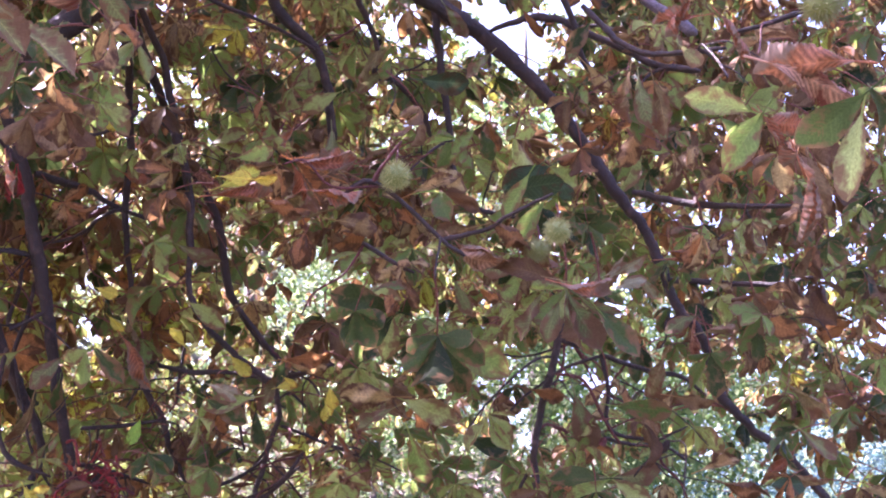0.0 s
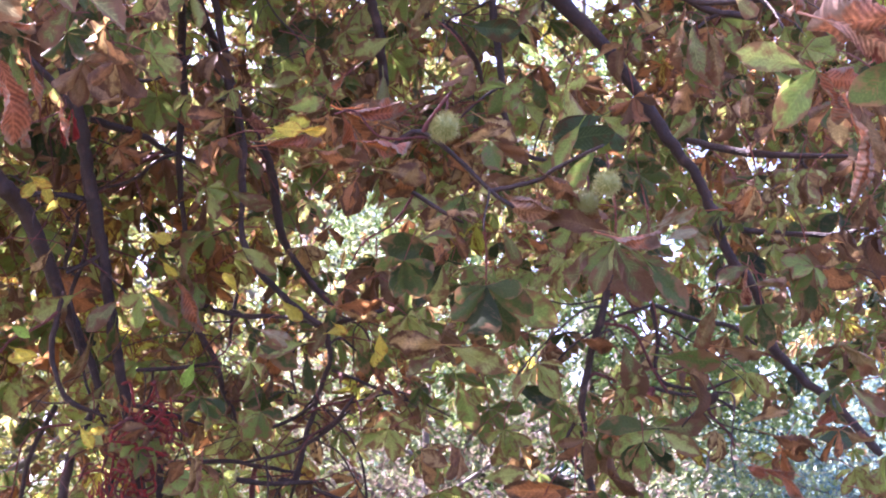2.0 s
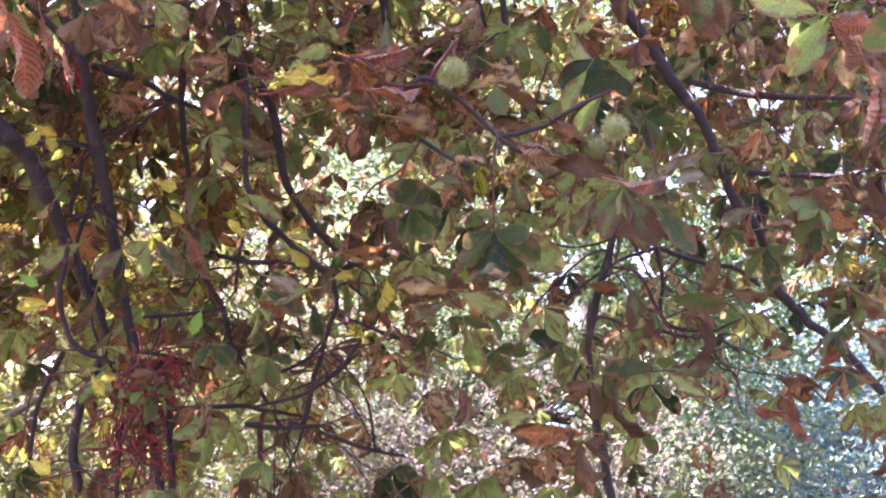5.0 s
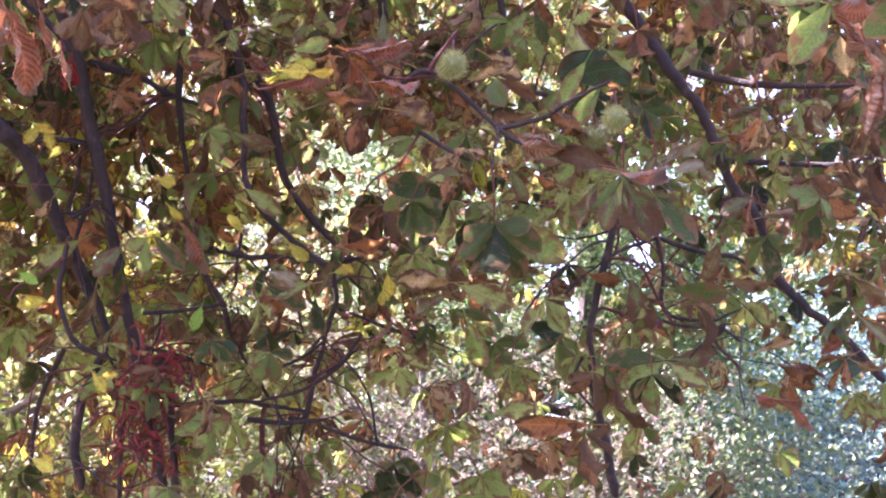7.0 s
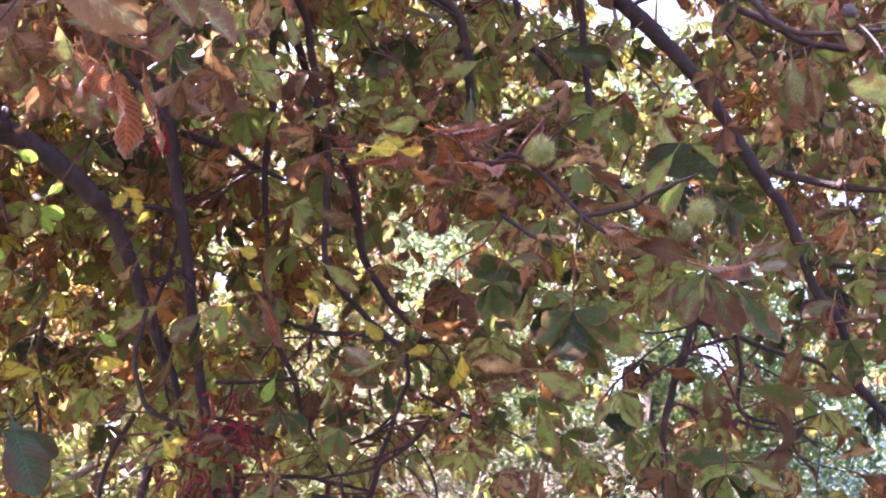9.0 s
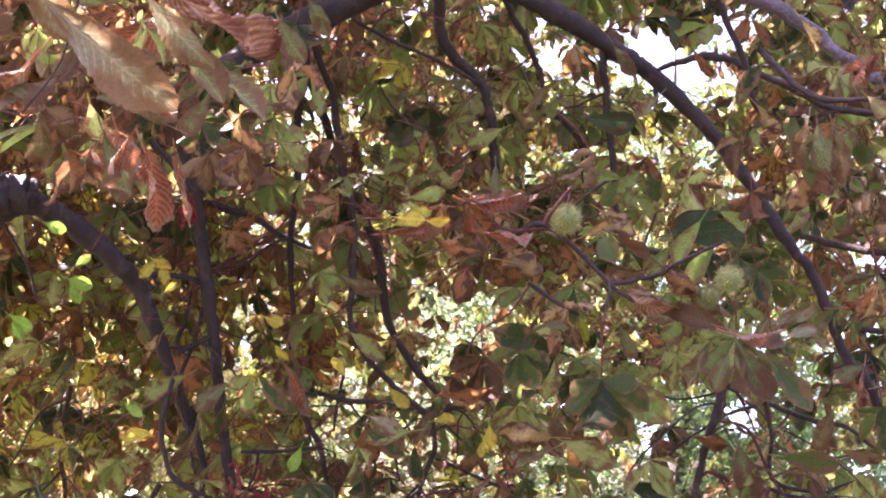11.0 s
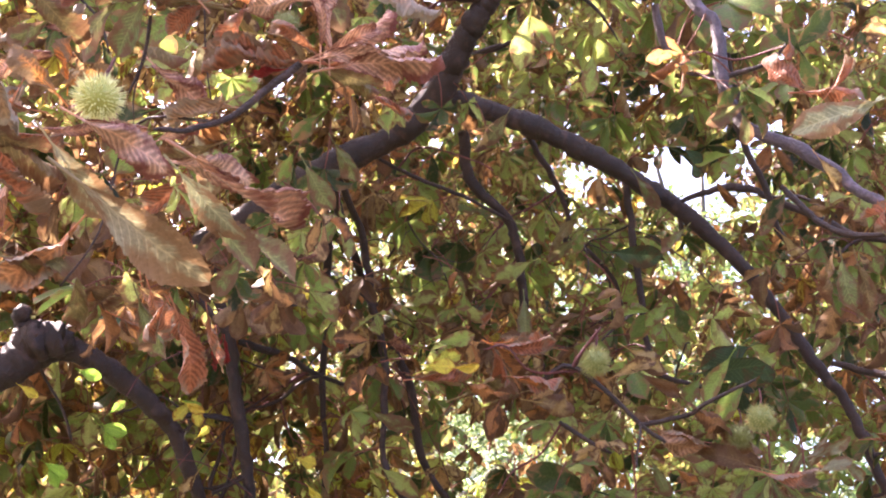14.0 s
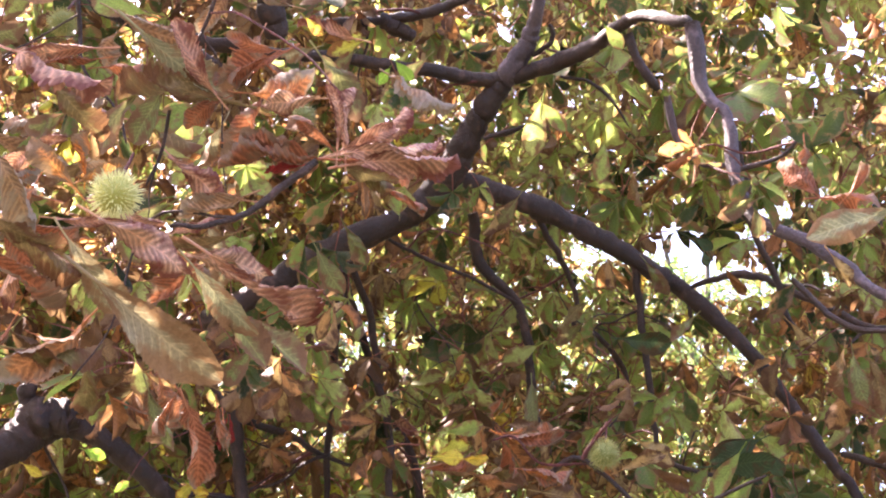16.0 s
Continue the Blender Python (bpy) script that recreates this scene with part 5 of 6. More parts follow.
blade("tan", 0.102, 2.032, 2.290, -132, 37, 132, 0.106)
blade("olive", 0.026, 2.090, 2.281, -108, 63, 166, 0.099)
blade("brown", -0.196, 2.046, 2.388, -150, -78, -116, 0.089)
blade("tan", -0.207, 2.059, 2.351, -142, -66, -124, 0.089)
blade("rust", -0.145, 1.943, 2.387, 100, -79, -1, 0.075)
blade("brown", -0.333, 2.510, 2.188, -155, 44, 118, 0.093)
blade("gold", -0.946, 2.484, 2.086, -143, -78, -106, 0.058)
blade("gold", -0.855, 2.539, 1.942, -97, 14, -164, 0.041)
blade("gold", -0.972, 2.483, 2.471, -111, -34, -147, 0.057)
blade("gold", -0.962, 2.489, 2.466, -107, 10, -163, 0.050)
blade("gold", -0.714, 2.377, 2.679, -134, 56, 158, 0.044)
blade("gold", -0.481, 2.682, 2.244, -120, 33, 156, 0.063)
blade("gold", -0.264, 2.633, 2.126, -100, -8, -173, 0.041)
blade("gold", -0.384, 2.712, 2.177, 130, 72, 46, 0.045)
blade("gold", -0.577, 2.660, 2.261, 108, -38, 1, 0.053)
blade("tan", -0.502, 1.077, 2.502, -180, -77, -66, 0.122)
blade("pink", -0.499, 1.061, 2.497, 143, -28, -22, 0.098)
blade("rust", -0.505, 1.094, 2.512, -103, -65, -160, 0.063)
blade("pink", -0.372, 1.132, 2.464, 122, -9, 27, 0.085)
blade("pink", -0.368, 1.125, 2.457, 121, 61, 31, 0.081)
blade("pink", -0.375, 1.161, 2.475, 163, 46, 82, 0.127)
blade("rust", -0.387, 1.216, 2.501, 179, 69, 101, 0.115)
blade("tan", -0.384, 1.206, 2.491, -155, 45, 132, 0.079)
blade("rust", -0.389, 1.196, 2.497, 118, -54, 6, 0.083)
blade("rust", -0.413, 1.137, 2.454, 171, -49, -61, 0.082)
blade("rust", -0.420, 1.170, 2.471, 129, -52, -9, 0.057)
blade("scarlet", -0.415, 1.145, 2.452, -152, -55, -105, 0.046)
blade("rust", -0.441, 1.058, 2.545, -131, -48, -134, 0.066)
blade("rust", -0.433, 1.050, 2.547, -175, -25, -75, 0.059)
blade("pink", -0.390, 1.102, 2.515, -155, -86, -99, 0.079)
blade("rust", -0.655, 1.073, 2.562, -150, -51, -97, 0.077)
blade("pink", -0.646, 1.058, 2.566, -159, -43, -86, 0.097)
blade("rust", -0.650, 1.068, 2.546, 164, 34, 98, 0.055)
blade("pink", -0.632, 1.165, 2.408, 152, -70, -33, 0.055)
blade("pink", -0.618, 1.095, 2.383, -149, 36, 148, 0.072)
blade("pink", -0.618, 1.113, 2.382, -114, 54, -167, 0.083)
blade("pink", -0.574, 1.179, 2.383, 138, 40, 64, 0.061)
blade("pink", -0.561, 1.206, 2.370, -166, 53, 124, 0.120)
blade("pale", -0.553, 1.218, 2.387, -115, 74, -178, 0.062)
blade("pink", -0.494, 1.212, 2.444, -177, -61, -73, 0.069)
blade("rust", -0.683, 1.047, 2.380, -115, -20, -152, 0.062)
blade("pink", -0.702, 1.078, 2.443, -130, -42, -120, 0.075)
blade("curl", -0.659, 1.094, 2.470, 121, 5, 31, 0.055)
blade("rust", -0.724, 1.100, 2.361, -167, 48, 133, 0.081)
blade("rust", -0.727, 1.059, 2.339, -129, 48, 179, 0.085)
leaf("green", -0.751, 1.490, 2.771, -50, -16, 30, 0.069)
leaf("green", -0.765, 1.640, 2.847, -65, 14, 60, 0.086)
leaf("olive", -0.646, 1.560, 2.779, -70, -7, 10, 0.058)
leaf("green", -0.938, 1.559, 2.826, -60, 2, -20, 0.066)
leaf("yellow", -0.957, 1.533, 2.832, -50, 13, 10, 0.046)
leaf("green", -0.602, 1.485, 2.659, -60, -7, 30, 0.062)
leaf("green", -0.756, 1.645, 2.762, -66, -18, 0, 0.073)
leaf("olive", -0.746, 1.398, 2.780, -60, 1, 0, 0.056)
leaf("olive", -0.922, 1.439, 2.716, -60, -6, 0, 0.065)
leaf("green", -0.465, 1.717, 2.916, -50, -12, 20, 0.055)
leaf("green", -0.390, 1.542, 2.827, -50, -11, -10, 0.050)
leaf("olive", -0.838, 1.525, 2.766, -60, -8, 10, 0.063)
leaf("green", -0.677, 1.443, 2.807, -60, 9, 0, 0.057)
leaf("olive", -0.536, 1.476, 2.811, -60, 2, 10, 0.050)
leaf("olive", -1.010, 1.601, 2.694, -60, -15, 10, 0.070)
leaf("olive", -0.772, 1.465, 2.495, -70, -10, 0, 0.061)
leaf("green", -0.677, 1.714, 2.658, -70, 4, 0, 0.061)

# thin spots in the crown: degrees to the left, degrees up, radius, share of leaves kept
GAPS = [
    (-4.0, 27.4, 1.64, 0.00),
    (-6.4, 26.8, 0.88, 0.05),
    (-2.0, 27.5, 0.88, 0.05),
    (2.8, 30.1, 0.88, 0.05),
    (6.1, 30.8, 0.57, 0.05),
    (1.5, 33.3, 0.88, 0.15),
    (-10.9, 36.6, 1.31, 0.05),
    (-9.0, 36.0, 0.88, 0.20),
    (3.5, 25.6, 0.56, 0.05),
    (-6.6, 29.3, 0.77, 0.15),
    (-2.2, 23.9, 1.31, 0.35),
    (-5.7, 23.8, 0.98, 0.40),
    (1.1, 27.6, 0.67, 0.35),
    (0.1, 21.9, 1.09, 0.50),
    (-2.0, 19.9, 1.09, 0.50),
    (-5.7, 20.6, 0.66, 0.40),
    (-2.8, 28.8, 1.31, 0.00),
    (1.9, 28.1, 0.45, 0.10),
    (2.7, 25.0, 0.39, 0.10),
    (-1.7, 24.5, 0.55, 0.20),
    (-2.9, 10.8, 1.05, 0.10),
    (-2.6, 5.0, 0.74, 0.08),
    (-6.2, 16.4, 0.74, 0.10),
    (-7.9, 16.1, 0.57, 0.10),
    (-13.9, 8.1, 1.09, 0.10),
    (-12.5, 9.4, 0.66, 0.20),
    (-7.8, 11.5, 0.57, 0.20),
    (-2.7, 13.2, 1.09, 0.15),
    (-1.1, 8.8, 0.98, 0.20),
    (-10.1, 5.0, 2.84, 0.14),
    (-13.3, 4.0, 2.41, 0.14),
    (-1.6, 6.3, 0.98, 0.40),
    (6.1, 16.7, 1.64, 0.25),
    (-6.7, 7.0, 1.31, 0.30),
    (1.2, 6.0, 1.09, 0.20),
    (-3.7, 9.3, 1.31, 0.20),
    (7.7, 15.9, 0.88, 0.40),
    (16.9, 16.2, 0.53, 0.05),
    (16.4, 14.2, 0.70, 0.10),
    (20.8, 8.6, 0.74, 0.10),
    (21.5, 12.6, 0.61, 0.12),
    (13.2, 2.4, 0.66, 0.10),
    (20.3, 6.6, 0.57, 0.12),
    (17.5, 15.6, 0.39, 0.20),
    (22.0, 7.7, 0.53, 0.12),
    (11.1, 9.2, 0.57, 0.30),
    (14.3, 4.1, 0.57, 0.30),
    (7.4, 8.0, 0.57, 0.15),
    (5.3, 5.7, 0.88, 0.40),
    (10.9, 23.6, 0.55, 0.20),
    (7.2, 8.0, 0.66, 0.35),
    (8.7, 8.7, 0.66, 0.40),
    (18.9, 7.6, 3.28, 0.60),
    (10.9, 5.1, 3.28, 0.55),
    (7.3, 14.4, 2.41, 0.55),
    (-7.7, 15.0, 0.66, 0.05),
    (5.0, 15.3, 1.31, 0.40),
    (15.5, 12.1, 0.66, 0.30),
    (9.6, 23.1, 0.55, 0.30),
    (-4.0, 11.6, 1.31, 0.15),
    (-7.6, 13.2, 1.31, 0.25),
    (-9.9, 12.2, 1.31, 0.30),
    (5.0, 4.2, 1.75, 0.30),
    (-5.1, 3.8, 1.53, 0.30),
    (-0.6, 3.3, 1.31, 0.30),
    (-1.7, 12.7, 1.20, 0.08),
    (-4.6, 12.1, 0.74, 0.10),
    (-6.6, 11.4, 0.61, 0.10),
    (-7.5, 16.0, 0.88, 0.10),
    (-2.9, 9.3, 0.74, 0.10),
    (-8.9, 13.8, 0.66, 0.30),
    (-11.2, 8.2, 1.53, 0.25),
    (-6.5, 12.3, 2.41, 0.20),
    (-10.6, 14.6, 1.31, 0.30),
    (0.5, 12.3, 1.31, 0.30),
    (-9.8, 11.3, 1.31, 0.10),
    (2.8, 27.6, 0.60, 0.40),
    (5.6, 24.9, 0.89, 0.50),
    (-1.0, 29.8, 0.88, 0.50),
    (7.5, 8.0, 2.84, 0.45),
    (-0.2, 7.8, 2.84, 0.40),
    (-7.7, 9.5, 2.41, 0.45),
    (13.4, 11.2, 1.97, 0.55),
    (3.1, 14.3, 1.53, 0.50),
    (2.4, 31.0, 0.70, 0.05),
    (-3.9, 27.6, 1.31, 0.00),
    (-1.0, 29.3, 0.70, 0.05),
    (5.5, 31.0, 0.53, 0.05),
    (2.1, 34.1, 0.74, 0.05),
    (-2.2, 33.7, 0.61, 0.05),
    (1.3, 29.0, 0.36, 0.05),
    (4.0, 28.4, 0.39, 0.05),
    (-8.1, 29.7, 0.66, 0.05),
    (3.0, 24.5, 0.48, 0.30),
    (4.0, 26.5, 0.39, 0.05),
    (-6.6, 24.2, 0.66, 0.05),
    (-2.0, 26.0, 0.66, 0.30),
    (-7.8, 32.3, 0.48, 0.15),
    (-0.3, 27.7, 1.31, 0.08),
    (-9.5, 14.4, 0.74, 0.10),
    (-3.5, 13.4, 0.98, 0.15),
    (-3.1, 11.3, 0.88, 0.10),
    (-7.2, 11.5, 0.66, 0.20),
    (-7.1, 8.0, 1.09, 0.30),
    (2.2, 28.4, 0.67, 0.05),
    (2.5, 25.9, 0.56, 0.05),
    (-4.1, 27.9, 1.36, 0.00),
    (-6.5, 29.5, 1.31, 0.05),
    (0.5, 24.1, 0.54, 0.05),
    (15.5, 26.7, 1.53, 0.55),
    (12.7, 24.6, 1.75, 0.50),
    (13.7, 23.4, 1.75, 0.50),
    (15.8, 16.1, 1.75, 0.50),
    (10.6, 17.9, 1.53, 0.55),
    (7.3, 15.0, 1.16, 0.12),
    (9.4, 9.9, 1.29, 0.20),
    (12.8, 2.4, 0.72, 0.03),
    (-1.4, 12.5, 1.29, 0.15),
    (-2.8, 10.9, 0.88, 0.04),
    (-3.6, 9.4, 0.72, 0.04),
    (-6.7, 11.8, 0.88, 0.05),
    (-2.3, 5.0, 0.88, 0.03),
    (-10.7, 8.8, 1.54, 0.15),
    (-13.8, 8.1, 1.29, 0.12),
    (0.0, 8.5, 1.42, 0.20),
    (0.6, 5.9, 1.54, 0.20),
    (-7.4, 4.2, 1.80, 0.10),
    (-10.8, 3.8, 2.06, 0.10),
    (-14.1, 2.9, 2.06, 0.12),
    (21.1, 10.5, 1.16, 0.20),
    (20.2, 7.1, 0.77, 0.04),
    (20.6, 4.7, 0.62, 0.04),
    (16.6, 14.1, 0.98, 0.05),
    (21.3, 13.1, 0.62, 0.05),
    (11.9, 7.6, 1.03, 0.25),
    (16.3, 12.9, 0.77, 0.20),
    (3.3, 23.1, 0.79, 0.12),
    (1.2, 23.9, 0.70, 0.12),
    (11.2, 23.6, 1.03, 0.25),
    (19.4, 5.6, 0.51, 0.04),
    (19.4, 11.5, 0.41, 0.04),
    (18.7, 12.5, 0.36, 0.04),
    (-11.5, 9.0, 0.77, 0.05),
    (21.0, 9.5, 0.51, 0.05),
    (16.0, 4.2, 0.46, 0.05),
    (17.1, 6.1, 0.46, 0.05),
    (-2.8, 12.9, 0.80, 0.10),
    (-2.9, 9.9, 0.90, 0.10),
    (-4.3, 9.1, 0.80, 0.10),
    (-6.6, 11.4, 0.80, 0.10),
    (-8.1, 11.1, 0.70, 0.10),
    (-9.4, 13.8, 0.80, 0.10),
    (-10.2, 11.7, 0.70, 0.10),
    (-8.8, 8.4, 0.80, 0.10),
    (-11.4, 10.3, 0.80, 0.10),
    (-13.3, 11.8, 0.70, 0.10),
    (-6.8, 7.2, 0.80, 0.10),
    (-8.0, 7.4, 0.70, 0.10),
    (-13.4, 8.6, 0.90, 0.10),
    (-12.1, 7.8, 1.00, 0.10),
]

# colour of the foliage by part of the crown: degrees to the left, degrees up, radius, (green, brown, yellow)
ZONES = [
    (24.6, 28.8, 8.5, (0.25, 0.65, 0.1)),
    (24.7, 13.1, 5.7, (0.48, 0.3, 0.22)),
    (15.6, 13.3, 4.1, (0.45, 0.35, 0.2)),
    (8.0, 18.6, 4.6, (0.3, 0.65, 0.05)),
    (-1.6, 31.8, 7.7, (0.85, 0.12, 0.03)),
    (1.2, 12.4, 5.7, (0.75, 0.22, 0.03)),
    (-10.6, 17.0, 6.4, (0.62, 0.36, 0.02)),
    (2.6, 18.3, 5.1, (0.5, 0.47, 0.03)),
    (-16.6, 23.1, 5.1, (0.45, 0.55, 0)),
    (18.8, 6.4, 5.7, (0.5, 0.3, 0.2)),
    (-5.2, 9.3, 6.4, (0.76, 0.22, 0.02)),
    (6.3, 4.2, 5.1, (0.5, 0.4, 0.1)),
    (11.8, 23.5, 4.1, (0.7, 0.25, 0.05)),
    (10.9, 20.1, 5.1, (0.6, 0.35, 0.05)),
    (-11.5, 31.1, 3.1, (0.5, 0.5, 0)),
    (-3.8, 17.9, 3.9, (0.85, 0.15, 0)),
    (2.0, 34.0, 6.0, (0.95, 0.05, 0)),
    (-6.0, 34.0, 5.0, (0.92, 0.08, 0)),
]

# where the big limbs lie bare: degrees to the left, degrees up, radius
OPEN = [
    (9.2, 36.6, 3.9),
    (7.7, 38.1, 3.9),
    (4.9, 36.7, 3.1),
    (6.3, 34.7, 3.1),
    (7.7, 32.8, 3.1),
    (9.1, 30.7, 3.3),
    (11.0, 28.6, 3.3),
    (14.3, 26.7, 2.6),
    (6.3, 29.2, 3.1),
    (2.8, 28.1, 3.1),
    (-0.6, 26.5, 2.8),
    (-3.3, 24.9, 2.6),
    (27.0, 18.5, 3.5),
    (24.3, 17.8, 3.5),
    (22.1, 16.6, 3.5),
    (20.4, 14.5, 3.1),
    (17.1, 34.9, 2.2),
    (1.6, 36.0, 2.2),
]
EYE = np.array((0.0, 0.0, 1.6))


def bare(p):
    way = np.array(p) - EYE
    az, el = math.degrees(math.atan2(-way[0], way[1])), math.degrees(math.atan2(way[2], math.hypot(way[0], way[1])))
    return np.linalg.norm(way) < 3.05 and any(math.hypot(az - a, el - e) < r for a, e, r in OPEN)


def angles(p):
    way = np.asarray(p)[..., :3] - EYE
    return np.stack([np.degrees(np.arctan2(-way[..., 0], way[..., 1])), np.degrees(np.arctan2(way[..., 2], np.hypot(way[..., 0], way[..., 1])))], -1)


# the long branch that hangs at the outer side stays mostly clear of leaves
SIDE = angles(smooth_line(next(p for p in GROWN if abs(p[0][0] - 0.256) < 0.001), 4))


def beside(p, line, width):
    return np.hypot(*(line - angles(p)).T).min() < width


# the twigs low in the crown show between the leaves too
LOW = np.vstack([angles(smooth_line(p, 4)) for p in GROWN])
LOW = LOW[(LOW[:, 0] > 2) & (LOW[:, 0] < 23) & (LOW[:, 1] < 17)]
BUNCH = np.array((-0.783, 2.705, 1.917))


def hides(p):
    return beside(p, LOW, 0.8) or beside(p, angles(BUNCH)[None], 2.6)


rng = np.random.RandomState(7)


def keep_share(az, el):
    k = 1.0
    for a, e, r, s in GAPS:
        d = math.hypot((az - a) * math.cos(radians(e)), el - e) / r
        if d < 1.12:
            k = min(k, s if d < 0.76 else s + (1 - s) * (d - 0.76) / 0.36)
    return k


def colour_mix(az, el):
    w = np.array((0.50, 0.45, 0.05)) * 0.5
    for a, e, r, mix in ZONES:
        d = math.hypot(az - a, el - e) / r
        w = w + np.array(mix) * math.exp(-d * d)
    return w / w.sum()


def spread_leaves(n, near, far, az_span, el_span, size, open_view=True, low_share=1.0, thin=1.0):
    """Random places of leaves in a shell of the crown: place, turn, size and kind."""
    rows = []
    while len(rows) < n:
        az, el = rng.uniform(*az_span), rng.uniform(*el_span)
        if open_view and rng.rand() > keep_share(az, el) ** thin * (low_share if el < 11 else 1):
            n -= 1
            continue
        d = (near**3 + (far**3 - near**3) * rng.rand()) ** (1 / 3)
        a, e = radians(az), radians(el)
        p = EYE + d * np.array((-math.sin(a) * math.cos(e), math.cos(a) * math.cos(e), math.sin(e)))
        if p[2] < 0.9:
            n -= 1
            continue
        head = rng.uniform(-180, 180)
        droop = -rng.uniform(5, 75)
        rows.append((p, (droop, rng.normal(0, 25), head), size * rng.uniform(0.7, 1.25), rng.choice(3, p=colour_mix(az, el))))
    return rows


def foliage(name, rows, label, sets):
    """Uncounted leaves joined into one mesh for each colour."""
    for kind, (shapes, mat, word) in enumerate(zip(sets, (GREEN, BROWN, YELLOW), ("green", "brown", "yellow"))):
        V, Q, U, T, M = [], [], [], [], []
        at = 0
        for p, r, s, k in rows:
            if k != kind:
                continue
            v, q, u, b = shapes[rng.randint(len(shapes))]
            m = np.array(pose(0, 0, 0, *r).to_3x3()) * s
            V.append(v @ m.T + (p - BASE))
            Q.append(q + at)
            U.append(u)
            M.append(np.arange(len(q)) >= b)
            T.append(np.full(len(v), rng.rand()))
            at += len(v)
        if V:
            ob = child(f"{word}_{name}", mesh_of(name, np.vstack(V), np.vstack(Q), [mat, PETIOLE], np.vstack(U), np.concatenate(T), slots=np.concatenate(M)), tree, f"{word} {label}")
            tagged(ob, kind="stuff")


SIZE = 0.112


def kind_of(k):
    """The kind of leaf for green, brown and yellow places of the crown."""
    if k == 0:
        return "green" if rng.rand() < 0.5 else "olive"
    if k == 1:
        return "brown" if rng.rand() < 0.6 else "crisp"
    return "yellow" if rng.rand() < 0.4 else "olive"


for p, r, s, k in spread_leaves(40, 2.3, 2.85, (-24, 34), (-4, 42), SIZE) + spread_leaves(120, 2.9, 3.4, (-24, 34), (-4, 42), SIZE):
    if bare(p) or beside(p, SIDE, 1.3) or hides(p):
        continue
    leaf(kind_of(k), *p, *r, s)
for p, r, s, k in spread_leaves(75, 2.15, 2.85, (-18, 3), (7, 25), SIZE) + spread_leaves(40, 2.4, 2.9, (3, 14), (6, 22), SIZE) + spread_leaves(30, 1.75, 2.5, (16.5, 29), (22.5, 29), SIZE):
    if (beside(p, SIDE, 1.7) or hides(p)) and rng.rand() < 0.75:
        continue
    leaf(kind_of(k), *p, *r, s * 0.74)
for p, head in TIPS:
    way = p - EYE
    if np.linalg.norm(way) < 2.2 or bare(p) or (hides(p) and rng.rand() < 0.7):
        continue
    az, el = math.degrees(math.atan2(-way[0], way[1])), math.degrees(math.atan2(way[2], math.hypot(way[0], way[1])))
    for k in range(0 if az > 19 and np.linalg.norm(way) < 2.95 else 2):
        if rng.rand() < keep_share(az, el):
            kind = kind_of(rng.choice(3, p=colour_mix(az, el)))
            leaf(kind, *(p + rng.normal(0, 0.02, 3)), -rng.uniform(10, 70), rng.normal(0, 25), -head + rng.normal(0, 40), SIZE * rng.uniform(0.55, 0.95))
foliage("leafy_tuft", spread_leaves(110, 3.05, 3.8, (9, 33), (18, 42), SIZE) + spread_leaves(260, 3.4, 4.6, (14, 36), (24, 46), SIZE), "leafy tuft behind the limbs", (FRESH + TIRED, CRISP + TIRED, TIRED))
foliage("near_foliage", spread_leaves(1250, 3.0, 4.2, (-25, 35), (-5, 44), SIZE, low_share=0.95) + spread_leaves(210, 3.3, 4.6, (18, 34), (16, 27), SIZE, thin=0.3) + spread_leaves(110, 3.3, 5.0, (1, 12), (17.5, 26), SIZE, thin=0.35), "foliage among the limbs", (FRESH + TIRED, CRISP + TIRED, TIRED))
foliage("foliage", spread_leaves(220, 3.2, 5.4, (-21, -5), (14, 27), SIZE * 0.95) + spread_leaves(900, 5.0, 8.0, (-22, 12), (14, 34), SIZE * 0.85) + spread_leaves(520, 3.3, 5.0, (-17, 8), (25, 42), SIZE * 0.85) + spread_leaves(1700, 5.0, 7.5, (-24, 36), (13, 46), SIZE * 0.8) + spread_leaves(1800, 6.5, 9.0, (-20, 20), (18, 44), SIZE * 0.9) + spread_leaves(420, 3.6, 4.8, (13, 33), (7, 19), SIZE) + spread_leaves(2000, 4.0, 5.0, (-26, 36), (-6, 46), SIZE * 0.95, low_share=0.62) + spread_leaves(3900, 5.0, 7.0, (-26, 36), (3, 46), SIZE * 0.9, low_share=0.5) + spread_leaves(1200, 5.0, 7.0, (8, 36), (21, 46), SIZE * 0.9) + spread_leaves(2600, 6.5, 9.0, (-20, 36), (10, 46), SIZE), "foliage deeper in the crown", (LIGHT, LIGHT_DRY, LIGHT))
# completes the tree out of sight; leaf count set for the shade cast
crown = []
for k in range(560):
    a, h = rng.uniform(0, 6.283), rng.uniform(3.6, 9.2)
    d = 2.3 * math.sqrt(rng.uniform(0.02, 1)) * (1 - 0.5 * max(0, (h - 6.5) / 2.7))
    p = np.array((-3.4 + d * math.cos(a), 2.75 + d * math.sin(a), h))
    if math.hypot(p[0], p[1]) > 2.2 and math.degrees(math.atan2(-p[0], p[1])) > 36:
        crown.append((p, (-rng.uniform(5, 75), rng.normal(0, 25), rng.uniform(-180, 180)), SIZE * rng.uniform(1.2, 1.8), rng.choice(3, p=(0.62, 0.33, 0.05))))
foliage("crown_foliage", crown, "foliage round the trunk", (LIGHT, LIGHT_DRY, LIGHT))
